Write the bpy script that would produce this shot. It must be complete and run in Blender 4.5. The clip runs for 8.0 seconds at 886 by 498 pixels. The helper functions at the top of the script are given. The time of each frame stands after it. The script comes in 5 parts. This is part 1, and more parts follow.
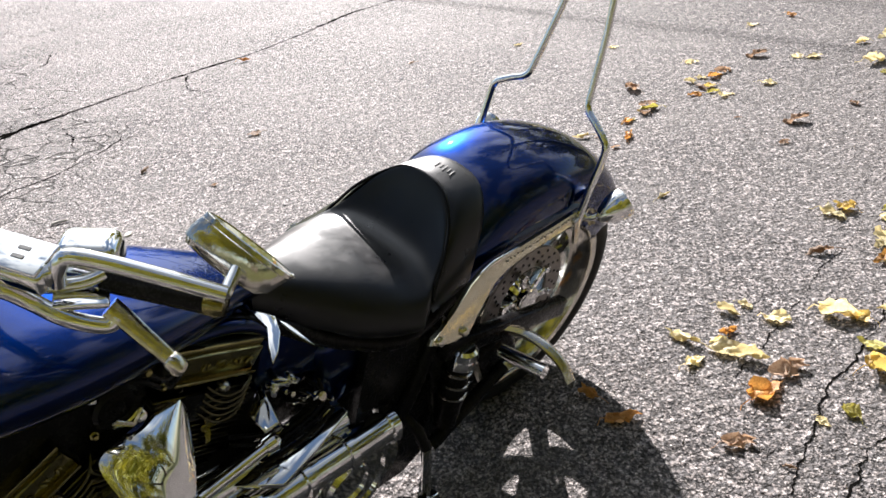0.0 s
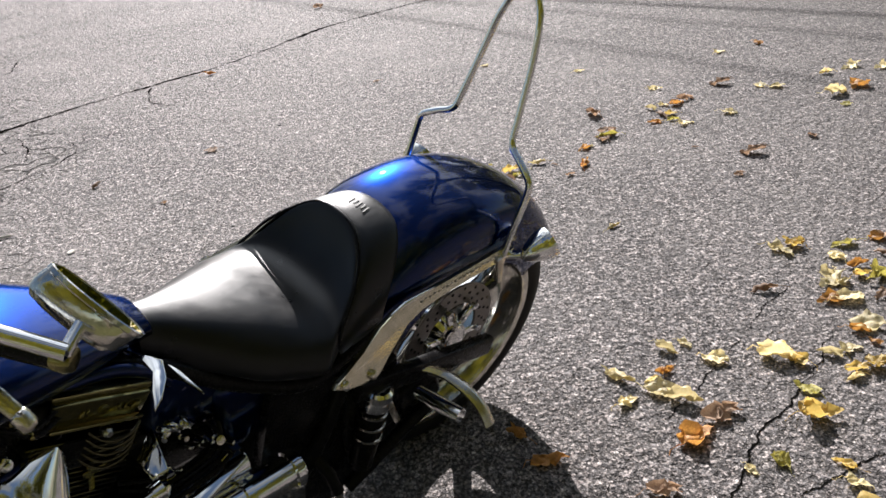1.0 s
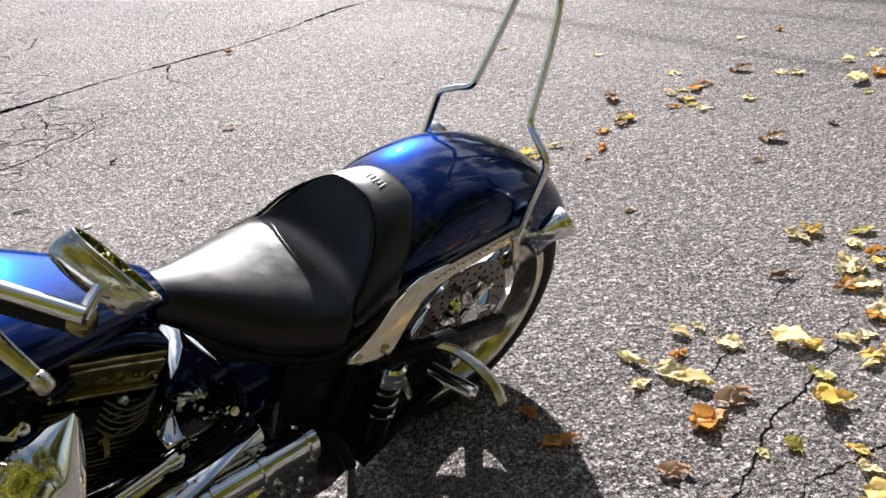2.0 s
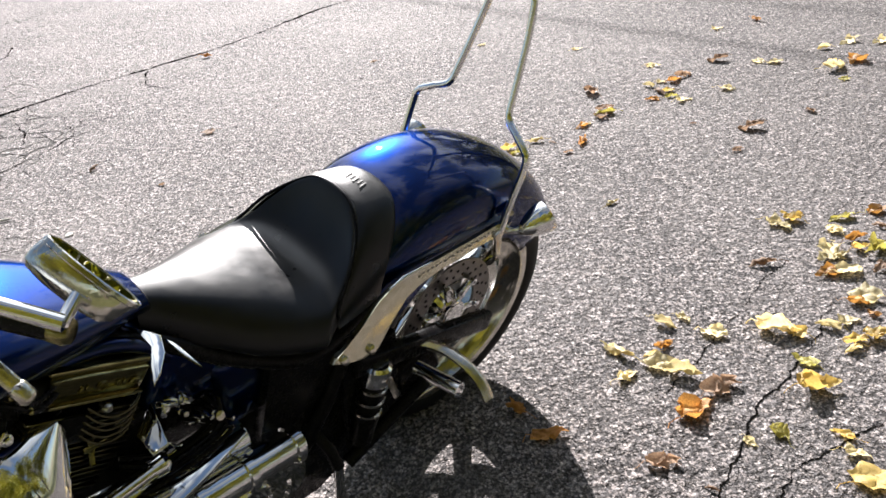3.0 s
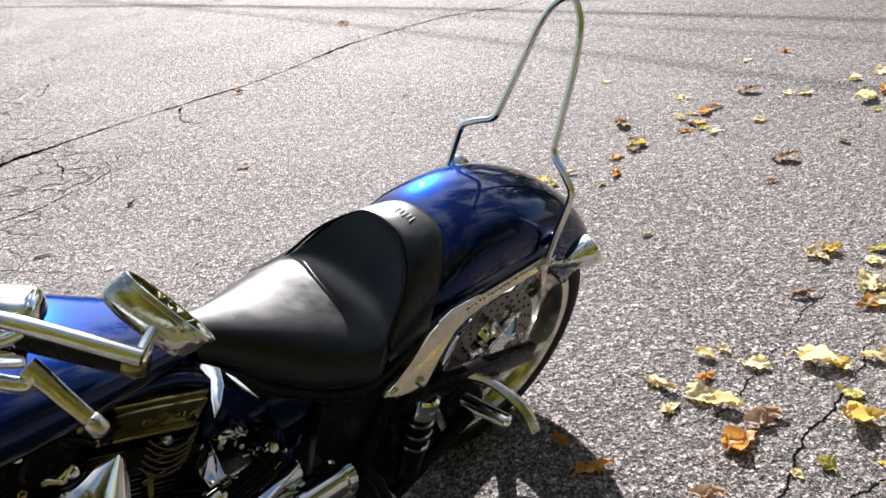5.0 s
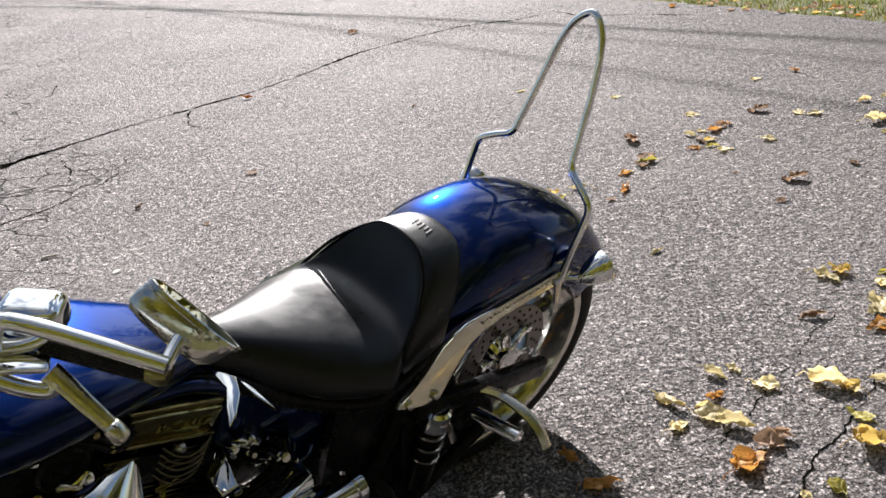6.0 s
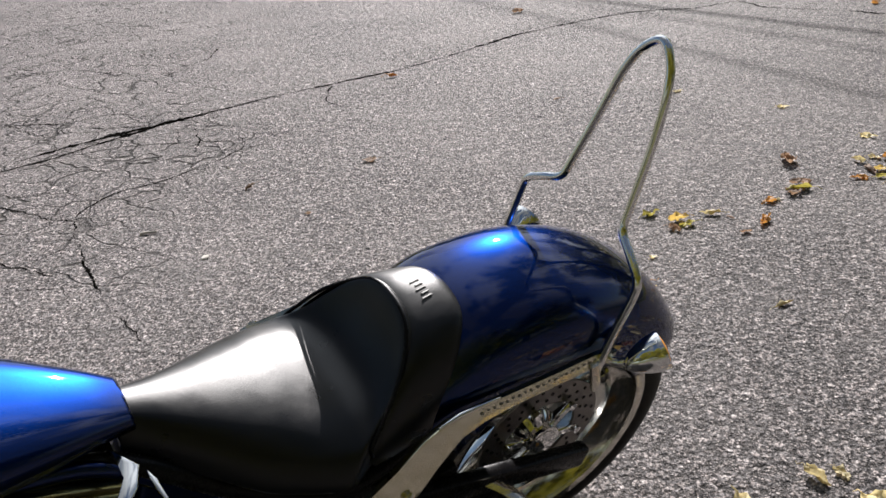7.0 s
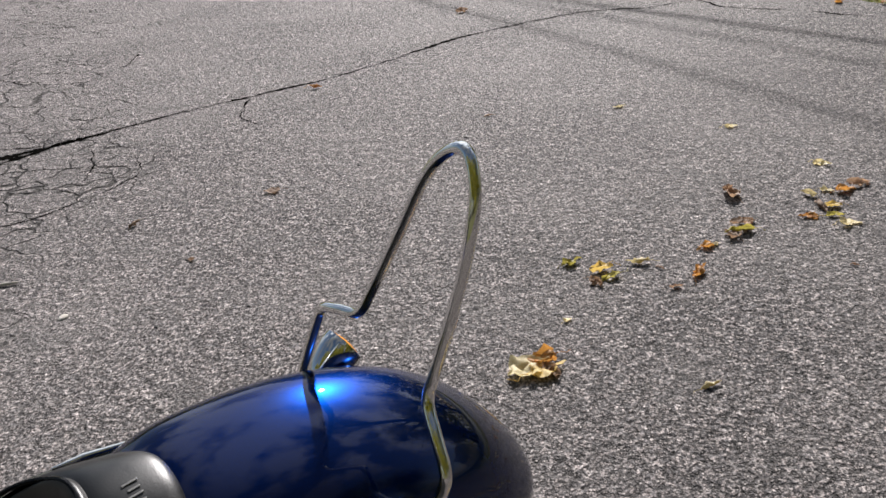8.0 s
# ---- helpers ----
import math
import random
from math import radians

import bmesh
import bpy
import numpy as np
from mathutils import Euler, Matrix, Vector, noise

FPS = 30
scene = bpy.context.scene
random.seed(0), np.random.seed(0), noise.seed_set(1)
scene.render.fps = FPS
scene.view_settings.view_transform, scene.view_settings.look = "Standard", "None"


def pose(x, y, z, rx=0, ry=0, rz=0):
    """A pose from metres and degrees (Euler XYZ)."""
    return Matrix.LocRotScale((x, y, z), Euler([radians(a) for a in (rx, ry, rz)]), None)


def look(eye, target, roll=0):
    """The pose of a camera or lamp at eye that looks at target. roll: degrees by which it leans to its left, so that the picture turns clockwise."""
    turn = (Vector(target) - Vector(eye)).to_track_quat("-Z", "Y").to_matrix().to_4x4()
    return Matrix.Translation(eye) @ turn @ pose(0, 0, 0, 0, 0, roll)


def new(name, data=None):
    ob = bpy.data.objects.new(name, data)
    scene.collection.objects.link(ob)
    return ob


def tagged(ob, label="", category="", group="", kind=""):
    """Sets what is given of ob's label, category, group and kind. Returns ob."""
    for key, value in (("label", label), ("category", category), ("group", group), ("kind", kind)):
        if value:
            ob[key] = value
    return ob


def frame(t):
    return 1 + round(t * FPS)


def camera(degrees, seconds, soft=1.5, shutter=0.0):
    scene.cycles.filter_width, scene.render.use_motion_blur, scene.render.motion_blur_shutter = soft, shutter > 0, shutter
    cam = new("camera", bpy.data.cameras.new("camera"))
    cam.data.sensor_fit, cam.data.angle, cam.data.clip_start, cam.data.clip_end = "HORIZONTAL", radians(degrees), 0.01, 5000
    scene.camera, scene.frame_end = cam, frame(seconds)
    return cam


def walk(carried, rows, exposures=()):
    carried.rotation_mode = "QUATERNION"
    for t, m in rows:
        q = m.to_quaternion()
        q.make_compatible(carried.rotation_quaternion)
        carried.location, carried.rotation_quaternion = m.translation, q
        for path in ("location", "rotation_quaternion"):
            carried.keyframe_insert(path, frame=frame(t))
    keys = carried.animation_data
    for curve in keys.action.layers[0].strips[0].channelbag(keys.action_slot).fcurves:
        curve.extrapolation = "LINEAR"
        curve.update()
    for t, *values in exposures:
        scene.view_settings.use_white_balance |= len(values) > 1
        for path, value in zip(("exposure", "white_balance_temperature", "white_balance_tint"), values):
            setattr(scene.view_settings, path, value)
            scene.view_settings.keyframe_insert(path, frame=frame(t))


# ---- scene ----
cam = camera(49.0, 8.0, soft=1.6)
PATH = [
    (0, (0.053, -0.06, 1.434), (-0.098, 1.736, 0.567), -8.7),
    (0.3, (0.122, -0.016, 1.451), (0.007, 1.805, 0.632), -9.2),
    (0.5, (0.158, 0.004, 1.463), (0.008, 1.838, 0.681), -9.5),
    (0.7, (0.175, 0.013, 1.461), (0.048, 1.852, 0.686), -8.4),
    (1, (0.193, 0.021, 1.438), (0.073, 1.828, 0.589), -7.0),
    (1.5, (0.182, 0.019, 1.421), (0.004, 1.804, 0.537), -5.4),
    (2, (0.189, 0.013, 1.424), (0.037, 1.806, 0.551), -6.4),
    (3.5, (0.196, 0.015, 1.421), (0.068, 1.806, 0.54), -8.0),
    (4, (0.194, 0.017, 1.424), (0.052, 1.811, 0.551), -8.7),
    (4.5, (0.183, 0.012, 1.432), (0.035, 1.821, 0.592), -8.9),
    (5.8, (0.102, -0.03, 1.449), (-0.085, 1.794, 0.65), -7.3),
    (6, (0.115, -0.002, 1.449), (-0.043, 1.826, 0.651), -6.9),
    (6.2, (0.155, 0.074, 1.433), (-0.074, 1.897, 0.644), -7.5),
    (6.3, (0.182, 0.119, 1.434), (-0.167, 1.928, 0.654), -7.7),
    (6.5, (0.265, 0.2, 1.44), (-0.228, 1.987, 0.689), -8.6),
    (7, (0.374, 0.413, 1.428), (-0.156, 2.161, 0.614), -6.0),
    (7.5, (0.413, 0.727, 1.433), (-0.041, 2.478, 0.579), -4.4),
    (7.7, (0.459, 0.826, 1.445), (0.036, 2.589, 0.601), -5.3),
    (8, (0.539, 0.973, 1.43), (0.043, 2.714, 0.582), -6.2),
]
EXPOSURES = [(0, 1.75), (0.5, 1.72), (1.0, 1.27), (1.5, 1.30), (2.0, 1.55), (3.5, 1.75), (4.5, 1.78), (6, 1.36), (6.5, 1.30), (7, 0.95), (7.5, 0.86), (8, 0.76)]
walk(cam, [(t, look(eye, target, roll)) for t, eye, target, roll in PATH], EXPOSURES)

# ---- light ----
SUN_AZ, SUN_EL = 95.5, 30.8   # direction towards the sun, degrees from +x and above the ground
sun = new("sun", bpy.data.lights.new("sun", "SUN"))
sun.data.energy, sun.data.angle, sun.data.color = 5.0, radians(0.55), (0.99, 0.94, 0.925)
sun_way = Vector((math.cos(radians(SUN_AZ)) * math.cos(radians(SUN_EL)), math.sin(radians(SUN_AZ)) * math.cos(radians(SUN_EL)), math.sin(radians(SUN_EL))))
sun.matrix_world = look(sun_way * 30, (0, 0, 0))

world = bpy.data.worlds.new("sky")
scene.world = world
world.use_nodes = True
wn, wl = world.node_tree.nodes, world.node_tree.links
wn.clear()
sky = wn.new("ShaderNodeTexSky")
sky.sky_type, sky.sun_disc = "NISHITA", False
sky.sun_elevation, sky.sun_rotation = radians(SUN_EL), radians(90 - SUN_AZ)
cloud = wn.new("ShaderNodeTexNoise")
cloud.inputs["Scale"].default_value, cloud.inputs["Detail"].default_value = 3.6, 8.0
coords = wn.new("ShaderNodeTexCoord")
wl.new(coords.outputs["Generated"], cloud.inputs["Vector"])
ramp = wn.new("ShaderNodeValToRGB")
ramp.color_ramp.elements[0].position, ramp.color_ramp.elements[1].position = 0.505, 0.625
high = wn.new("ShaderNodeSeparateXYZ")
wl.new(coords.outputs["Generated"], high.inputs["Vector"])
veil = wn.new("ShaderNodeMath")
veil.operation = "MULTIPLY_ADD"
veil.inputs[1].default_value = 0.07
wl.new(high.outputs["Z"], veil.inputs[0])
wl.new(cloud.outputs["Fac"], veil.inputs[2])
towards = wn.new("ShaderNodeVectorMath")   # clouds scatter the sun forwards: brilliant near it, dull opposite
towards.operation = "DOT_PRODUCT"
towards.inputs[1].default_value = sun_way
wl.new(coords.outputs["Generated"], towards.inputs[0])
haze = wn.new("ShaderNodeMapRange")   # a white veil round the sun
haze.interpolation_type = "SMOOTHSTEP"
for key, value in (("From Min", 0.72), ("From Max", 1.0), ("To Min", 0.0), ("To Max", 0.09)):
    haze.inputs[key].default_value = value
wl.new(towards.outputs["Value"], haze.inputs["Value"])
thick = wn.new("ShaderNodeMath")
thick.operation = "ADD"
wl.new(veil.outputs[0], thick.inputs[0])
wl.new(haze.outputs["Result"], thick.inputs[1])
wl.new(thick.outputs[0], ramp.inputs["Fac"])
mixer = wn.new("ShaderNodeMix")
mixer.data_type = "RGBA"
glow = wn.new("ShaderNodeMapRange")
glow.interpolation_type = "SMOOTHSTEP"
for key, value in (("From Min", 0.3), ("From Max", 1.0), ("To Min", 2.2), ("To Max", 18.0)):
    glow.inputs[key].default_value = value
wl.new(towards.outputs["Value"], glow.inputs["Value"])
white = wn.new("ShaderNodeCombineColor")
for k in range(3):
    wl.new(glow.outputs["Result"], white.inputs[k])
tint = wn.new("ShaderNodeVectorMath")
tint.operation = "MULTIPLY"
tint.inputs[1].default_value = (0.93, 0.99, 1.08)
wl.new(white.outputs["Color"], tint.inputs[0])
wl.new(tint.outputs["Vector"], mixer.inputs["B"])
wl.new(ramp.outputs["Color"], mixer.inputs["Factor"])
wl.new(sky.outputs["Color"], mixer.inputs["A"])
back = wn.new("ShaderNodeBackground")
back.inputs["Strength"].default_value = 0.046
wl.new(mixer.outputs["Result"], back.inputs["Color"])
wout = wn.new("ShaderNodeOutputWorld")
wl.new(back.outputs["Background"], wout.inputs["Surface"])


# ---- materials ----
def material(name, base, rough=0.5, metal=0.0, vary=0.0, scale=20.0, bump=0.0, bump_scale=200.0, coat=0.0, second=None, random_tint=0.0, rough_vary=0.0, specular=0.5, edge=None):
    """A principled surface whose colour drifts between base and second (or a darker base) at two scales, with fine relief."""
    m = bpy.data.materials.new(name)
    m.use_nodes = True
    n, l = m.node_tree.nodes, m.node_tree.links
    p = n["Principled BSDF"]
    p.inputs["Roughness"].default_value, p.inputs["Metallic"].default_value = rough, metal
    p.inputs["Base Color"].default_value = (*base, 1)
    p.inputs["Specular IOR Level"].default_value = specular
    if edge:
        p.inputs["Specular Tint"].default_value = (*edge, 1)
    p.inputs["Coat Weight"].default_value, p.inputs["Coat Roughness"].default_value = coat, 0.03
    tc = n.new("ShaderNodeTexCoord")
    if vary > 0:
        a, b = n.new("ShaderNodeTexNoise"), n.new("ShaderNodeTexNoise")
        a.inputs["Scale"].default_value, b.inputs["Scale"].default_value = scale, scale * 9
        a.inputs["Detail"].default_value = b.inputs["Detail"].default_value = 4
        for t in (a, b):
            l.new(tc.outputs["Object"], t.inputs["Vector"])
        add = n.new("ShaderNodeMath")
        add.operation = "ADD"
        l.new(a.outputs["Fac"], add.inputs[0])
        l.new(b.outputs["Fac"], add.inputs[1])
        fit_ = n.new("ShaderNodeMapRange")
        fit_.inputs["From Min"].default_value, fit_.inputs["From Max"].default_value = 0.75, 1.25
        fit_.inputs["To Max"].default_value = vary
        l.new(add.outputs[0], fit_.inputs["Value"])
        mx = n.new("ShaderNodeMix")
        mx.data_type = "RGBA"
        mx.inputs["A"].default_value = (*base, 1)
        mx.inputs["B"].default_value = (*(second or [c * 0.4 for c in base]), 1)
        l.new(fit_.outputs["Result"], mx.inputs["Factor"])
        out = mx.outputs["Result"]
        if random_tint > 0:
            info, hsv, mr = n.new("ShaderNodeObjectInfo"), n.new("ShaderNodeHueSaturation"), n.new("ShaderNodeMapRange")
            mr.inputs["To Min"].default_value, mr.inputs["To Max"].default_value = 1 - random_tint, 1 + random_tint
            l.new(info.outputs["Random"], mr.inputs["Value"])
            l.new(mr.outputs["Result"], hsv.inputs["Value"])
            l.new(out, hsv.inputs["Color"])
            out = hsv.outputs["Color"]
        l.new(out, p.inputs["Base Color"])
        if rough_vary > 0:
            rr = n.new("ShaderNodeMapRange")
            rr.inputs["From Min"].default_value, rr.inputs["From Max"].default_value = 0.75, 1.25
            rr.inputs["To Min"].default_value, rr.inputs["To Max"].default_value = max(0, rough - rough_vary), rough + rough_vary
            l.new(add.outputs[0], rr.inputs["Value"])
            l.new(rr.outputs["Result"], p.inputs["Roughness"])
    if bump > 0:
        t, bp = n.new("ShaderNodeTexNoise"), n.new("ShaderNodeBump")
        t.inputs["Scale"].default_value, t.inputs["Detail"].default_value = bump_scale, 3
        bp.inputs["Strength"].default_value, bp.inputs["Distance"].default_value = bump, 0.002
        l.new(tc.outputs["Object"], t.inputs["Vector"])
        l.new(t.outputs["Fac"], bp.inputs["Height"])
        l.new(bp.outputs["Normal"], p.inputs["Normal"])
    return m


def asphalt_material():
    """Weathered asphalt: stones of mixed tone in a dark binder, worn and stained in large patches, with fine alligator cracking in places."""
    m = bpy.data.materials.new("weathered_asphalt")
    m.use_nodes = True
    n, l = m.node_tree.nodes, m.node_tree.links
    p = n["Principled BSDF"]
    tc = n.new("ShaderNodeTexCoord")
    rolled = n.new("ShaderNodeMapping")   # the stones lie drawn out along the way the roller went
    rolled.inputs["Scale"].default_value = (1.0, 0.74, 1.0)
    l.new(tc.outputs["Object"], rolled.inputs["Vector"])

    def noise_of(scale, detail=4.0):
        t = n.new("ShaderNodeTexNoise")
        t.inputs["Scale"].default_value, t.inputs["Detail"].default_value = scale, detail
        l.new(rolled.outputs["Vector"] if scale > 20 else tc.outputs["Object"], t.inputs["Vector"])
        return t.outputs["Fac"]

    def voronoi_of(scale, feature="F1"):
        t = n.new("ShaderNodeTexVoronoi")
        t.feature = feature
        t.inputs["Scale"].default_value = scale
        l.new(rolled.outputs["Vector"] if scale > 20 else tc.outputs["Object"], t.inputs["Vector"])
        return t

    def mapped(value, a, b, c=0.0, d=1.0):
        t = n.new("ShaderNodeMapRange")
        for k, v in (("From Min", a), ("From Max", b), ("To Min", c), ("To Max", d)):
            t.inputs[k].default_value = v
        l.new(value, t.inputs["Value"])
        return t.outputs["Result"]

    def mixed(fac, a, b, mode="MIX"):
        t = n.new("ShaderNodeMix")
        t.data_type, t.blend_type = "RGBA", mode
        for k, v in (("Factor", fac), ("A", a), ("B", b)):
            if isinstance(v, (tuple, float)):
                t.inputs[k].default_value = v
            else:
                l.new(v, t.inputs[k])
        return t.outputs["Result"]

    def calc(op, a, b):
        t = n.new("ShaderNodeMath")
        t.operation = op
        for k, v in enumerate((a, b)):
            if isinstance(v, float):
                t.inputs[k].default_value = v
            else:
                l.new(v, t.inputs[k])
        return t.outputs[0]

    stones = voronoi_of(140.0)
    split = n.new("ShaderNodeSeparateColor")
    l.new(stones.outputs["Color"], split.inputs["Color"])
    ramp = n.new("ShaderNodeValToRGB")
    e = ramp.color_ramp.elements
    e[0].position, e[0].color = 0.0, (0.048, 0.047, 0.048, 1)
    e[1].position, e[1].color = 1.0, (0.315, 0.298, 0.284, 1)
    for at, col in ((0.3, (0.115, 0.110, 0.110, 1)), (0.58, (0.180, 0.167, 0.160, 1)), (0.75, (0.225, 0.202, 0.192, 1)), (0.92, (0.275, 0.255, 0.242, 1))):
        x = e.new(at)
        x.color = col
    l.new(split.outputs[0], ramp.inputs["Fac"])
    relief = noise_of(104.0, 2.5)
    pits = mapped(relief, 0.44, 0.51, 1.0, 0.0)
    colour = mixed(calc("MULTIPLY", pits, 0.9), ramp.outputs["Color"], (0.022, 0.021, 0.021, 1))
    seams = calc("MULTIPLY", mapped(voronoi_of(105.0, "DISTANCE_TO_EDGE").outputs["Distance"], 0.03, 0.16, 1.0, 0.0), mapped(noise_of(34.0, 2.0), 0.40, 0.60))
    colour = mixed(calc("MULTIPLY", seams, 0.72), colour, (0.020, 0.019, 0.019, 1))
    grain = calc("MULTIPLY", mapped(noise_of(190.0, 2.0), 0.34, 0.66, 0.60, 1.42), calc("MULTIPLY", mapped(noise_of(60.0, 2.0), 0.36, 0.64, 0.76, 1.24), mapped(noise_of(27.0, 5.0), 0.3, 0.7, 0.62, 1.40)))
    tone = n.new("ShaderNodeCombineColor")
    for k in range(3):
        l.new(grain, tone.inputs[k])
    colour = mixed(1.0, colour, tone.outputs["Color"], "MULTIPLY")
    wear = mapped(noise_of(1.1, 6.0), 0.38, 0.66)
    colour = mixed(calc("MULTIPLY", wear, 0.22), colour, (0.21, 0.20, 0.19, 1))
    stain = mapped(noise_of(4.5, 5.0), 0.52, 0.75)
    colour = mixed(calc("MULTIPLY", stain, 0.5), colour, (0.07, 0.068, 0.066, 1))
    # alligator cracking where a broad noise allows it
    wobble = n.new("ShaderNodeTexNoise")
    wobble.inputs["Scale"].default_value = 6.0
    l.new(tc.outputs["Object"], wobble.inputs["Vector"])
    vadd = n.new("ShaderNodeVectorMath")
    vadd.operation = "MULTIPLY_ADD"
    l.new(wobble.outputs["Color"], vadd.inputs[0])
    vadd.inputs[1].default_value = (0.22, 0.22, 0.0)
    l.new(tc.outputs["Object"], vadd.inputs[2])
    cells = voronoi_of(4.2, "DISTANCE_TO_EDGE")
    for link in list(cells.inputs["Vector"].links):
        l.remove(link)
    l.new(vadd.outputs[0], cells.inputs["Vector"])
    line = mapped(cells.outputs["Distance"], 0.008, 0.030, 1.0, 0.0)
    spots = n.new("ShaderNodeSeparateXYZ")
    l.new(tc.outputs["Object"], spots.inputs["Vector"])
    far = calc("MULTIPLY", calc("MAXIMUM", calc("SUBTRACT", spots.outputs["Y"], 4.7), 0.0), 0.55)
    leftward = mapped(calc("ADD", spots.outputs["X"], far), -3.8, -1.4, 1.0, 0.0)
    patchy = mapped(calc("ADD", noise_of(0.8, 4.0), calc("MULTIPLY", leftward, 0.64)), 0.64, 0.77)
    crack = calc("MULTIPLY", line, patchy)
    colour = mixed(calc("MULTIPLY", crack, 0.95), colour, (0.03, 0.028, 0.026, 1))
    # paler towards -x, darker towards the verge, the change broken by broad noise
    x_gain = mapped(calc("ADD", spots.outputs["X"], calc("MULTIPLY", noise_of(0.5, 3.0), 3.0)), -2.5, 4.5, 1.14, 0.58)
    x_tone = n.new("ShaderNodeCombineColor")
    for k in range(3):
        l.new(x_gain, x_tone.inputs[k])
    colour = mixed(1.0, colour, x_tone.outputs["Color"], "MULTIPLY")
    colour = mixed(1.0, colour, (1.67, 1.61, 1.61, 1.0), "MULTIPLY")
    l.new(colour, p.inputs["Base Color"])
    p.inputs["Roughness"].default_value = 0.7
    p.inputs["Specular IOR Level"].default_value = 0.10
    height = calc("ADD", calc("ADD", calc("MULTIPLY", relief, 1.0), calc("MULTIPLY", noise_of(175.0, 2.0), 0.35)), calc("MULTIPLY", split.outputs[1], 0.25))
    height = calc("ADD", height, calc("MULTIPLY", noise_of(58.0, 3.0), 2.2))
    height = calc("SUBTRACT", height, calc("ADD", calc("MULTIPLY", crack, 3.0), calc("MULTIPLY", seams, 0.5)))
    bp = n.new("ShaderNodeBump")
    bp.inputs["Strength"].default_value, bp.inputs["Distance"].default_value = 1.0, 0.0085
    l.new(height, bp.inputs["Height"])
    l.new(bp.outputs["Normal"], p.inputs["Normal"])
    return m


def paint_material():
    """Deep blue paint: a broad lobe of metallic flake under a clear, sharp coat."""
    m = bpy.data.materials.new("blue_metallic_paint")
    m.use_nodes = True
    n, l = m.node_tree.nodes, m.node_tree.links
    n.remove(n["Principled BSDF"])
    tc, noise_, mix = n.new("ShaderNodeTexCoord"), n.new("ShaderNodeTexNoise"), n.new("ShaderNodeMix")
    noise_.inputs["Scale"].default_value, noise_.inputs["Detail"].default_value = 420.0, 3.0
    l.new(tc.outputs["Object"], noise_.inputs["Vector"])
    mix.data_type = "RGBA"
    mix.inputs["A"].default_value = (0.0003, 0.0068, 0.047, 1)
    mix.inputs["B"].default_value = (0.0005, 0.0110, 0.077, 1)
    l.new(noise_.outputs["Fac"], mix.inputs["Factor"])
    flake, coat = n.new("ShaderNodeBsdfGlossy"), n.new("ShaderNodeBsdfGlossy")
    flake.inputs["Roughness"].default_value = 0.29
    l.new(mix.outputs["Result"], flake.inputs["Color"])
    coat.inputs["Roughness"].default_value = 0.018
    coat.inputs["Color"].default_value = (0.95, 0.95, 0.95, 1)
    fresnel, both = n.new("ShaderNodeFresnel"), n.new("ShaderNodeMixShader")
    fresnel.inputs["IOR"].default_value = 1.36
    l.new(fresnel.outputs["Fac"], both.inputs["Fac"])
    l.new(flake.outputs["BSDF"], both.inputs[1])
    l.new(coat.outputs["BSDF"], both.inputs[2])
    l.new(both.outputs["Shader"], n["Material Output"].inputs["Surface"])
    return m


ASPHALT = asphalt_material()
PATCH = material("newer_asphalt", (0.045, 0.045, 0.046), 0.8, vary=0.7, scale=30, second=(0.07, 0.07, 0.07), bump=0.8, bump_scale=120)
CRACK = material("crack_dirt", (0.003, 0.003, 0.003), 0.95, vary=0.7, scale=30, second=(0.008, 0.007, 0.006), bump=0.8, bump_scale=300, specular=0.0)
LAWN = material("lawn_soil", (0.055, 0.075, 0.020), 0.9, vary=1.0, scale=3, second=(0.095, 0.080, 0.030), bump=0.6, bump_scale=60)
BLADE = material("grass_blade", (0.13, 0.20, 0.035), 0.6, vary=1.0, scale=1.2, second=(0.27, 0.20, 0.07))
BLUE = paint_material()
CHROME = material("chrome", (0.80, 0.80, 0.79), 0.05, metal=1.0, vary=0.3, scale=25, second=(0.66, 0.65, 0.62), rough_vary=0.03)
BRONZE = material("bronzed_chrome", (0.30, 0.265, 0.12), 0.14, metal=1.0, vary=0.8, scale=40, second=(0.15, 0.12, 0.04), bump=0.2, bump_scale=200, rough_vary=0.06)
STEEL = material("pitted_polished_steel", (0.76, 0.72, 0.63), 0.16, metal=1.0, vary=0.8, scale=40, second=(0.42, 0.38, 0.31), bump=0.25, bump_scale=260, rough_vary=0.1)
OLIVE = material("tarnished_metal", (0.11, 0.10, 0.055), 0.25, metal=1.0, vary=0.7, scale=50, second=(0.05, 0.044, 0.024))
STRUT = material("pitted_chrome", (0.76, 0.72, 0.56), 0.09, metal=1.0, vary=0.8, scale=50, second=(0.52, 0.47, 0.32), bump=0.12, bump_scale=240, rough_vary=0.06)
RIM = material("polished_rim", (0.62, 0.60, 0.55), 0.07, metal=1.0, vary=0.7, scale=30, second=(0.40, 0.37, 0.30), bump=0.1, bump_scale=200, rough_vary=0.04)
DISC = material("brake_disc_steel", (0.20, 0.185, 0.17), 0.30, metal=1.0, vary=0.6, scale=60, second=(0.10, 0.09, 0.08))
LEATHER = material("black_vinyl", (0.0024, 0.0028, 0.0042), 0.34, vary=0.6, scale=3.2, second=(0.006, 0.006, 0.007), bump=0.10, bump_scale=420, rough_vary=0.08, specular=0.33)
RUBBER = material("tyre_rubber", (0.006, 0.006, 0.006), 0.6, vary=0.6, scale=30, second=(0.012, 0.011, 0.010), bump=0.2, bump_scale=200, specular=0.2)
BLACK = material("black_enamel", (0.006, 0.006, 0.007), 0.24, vary=0.5, scale=30, second=(0.012, 0.011, 0.011), rough_vary=0.1, specular=0.08)
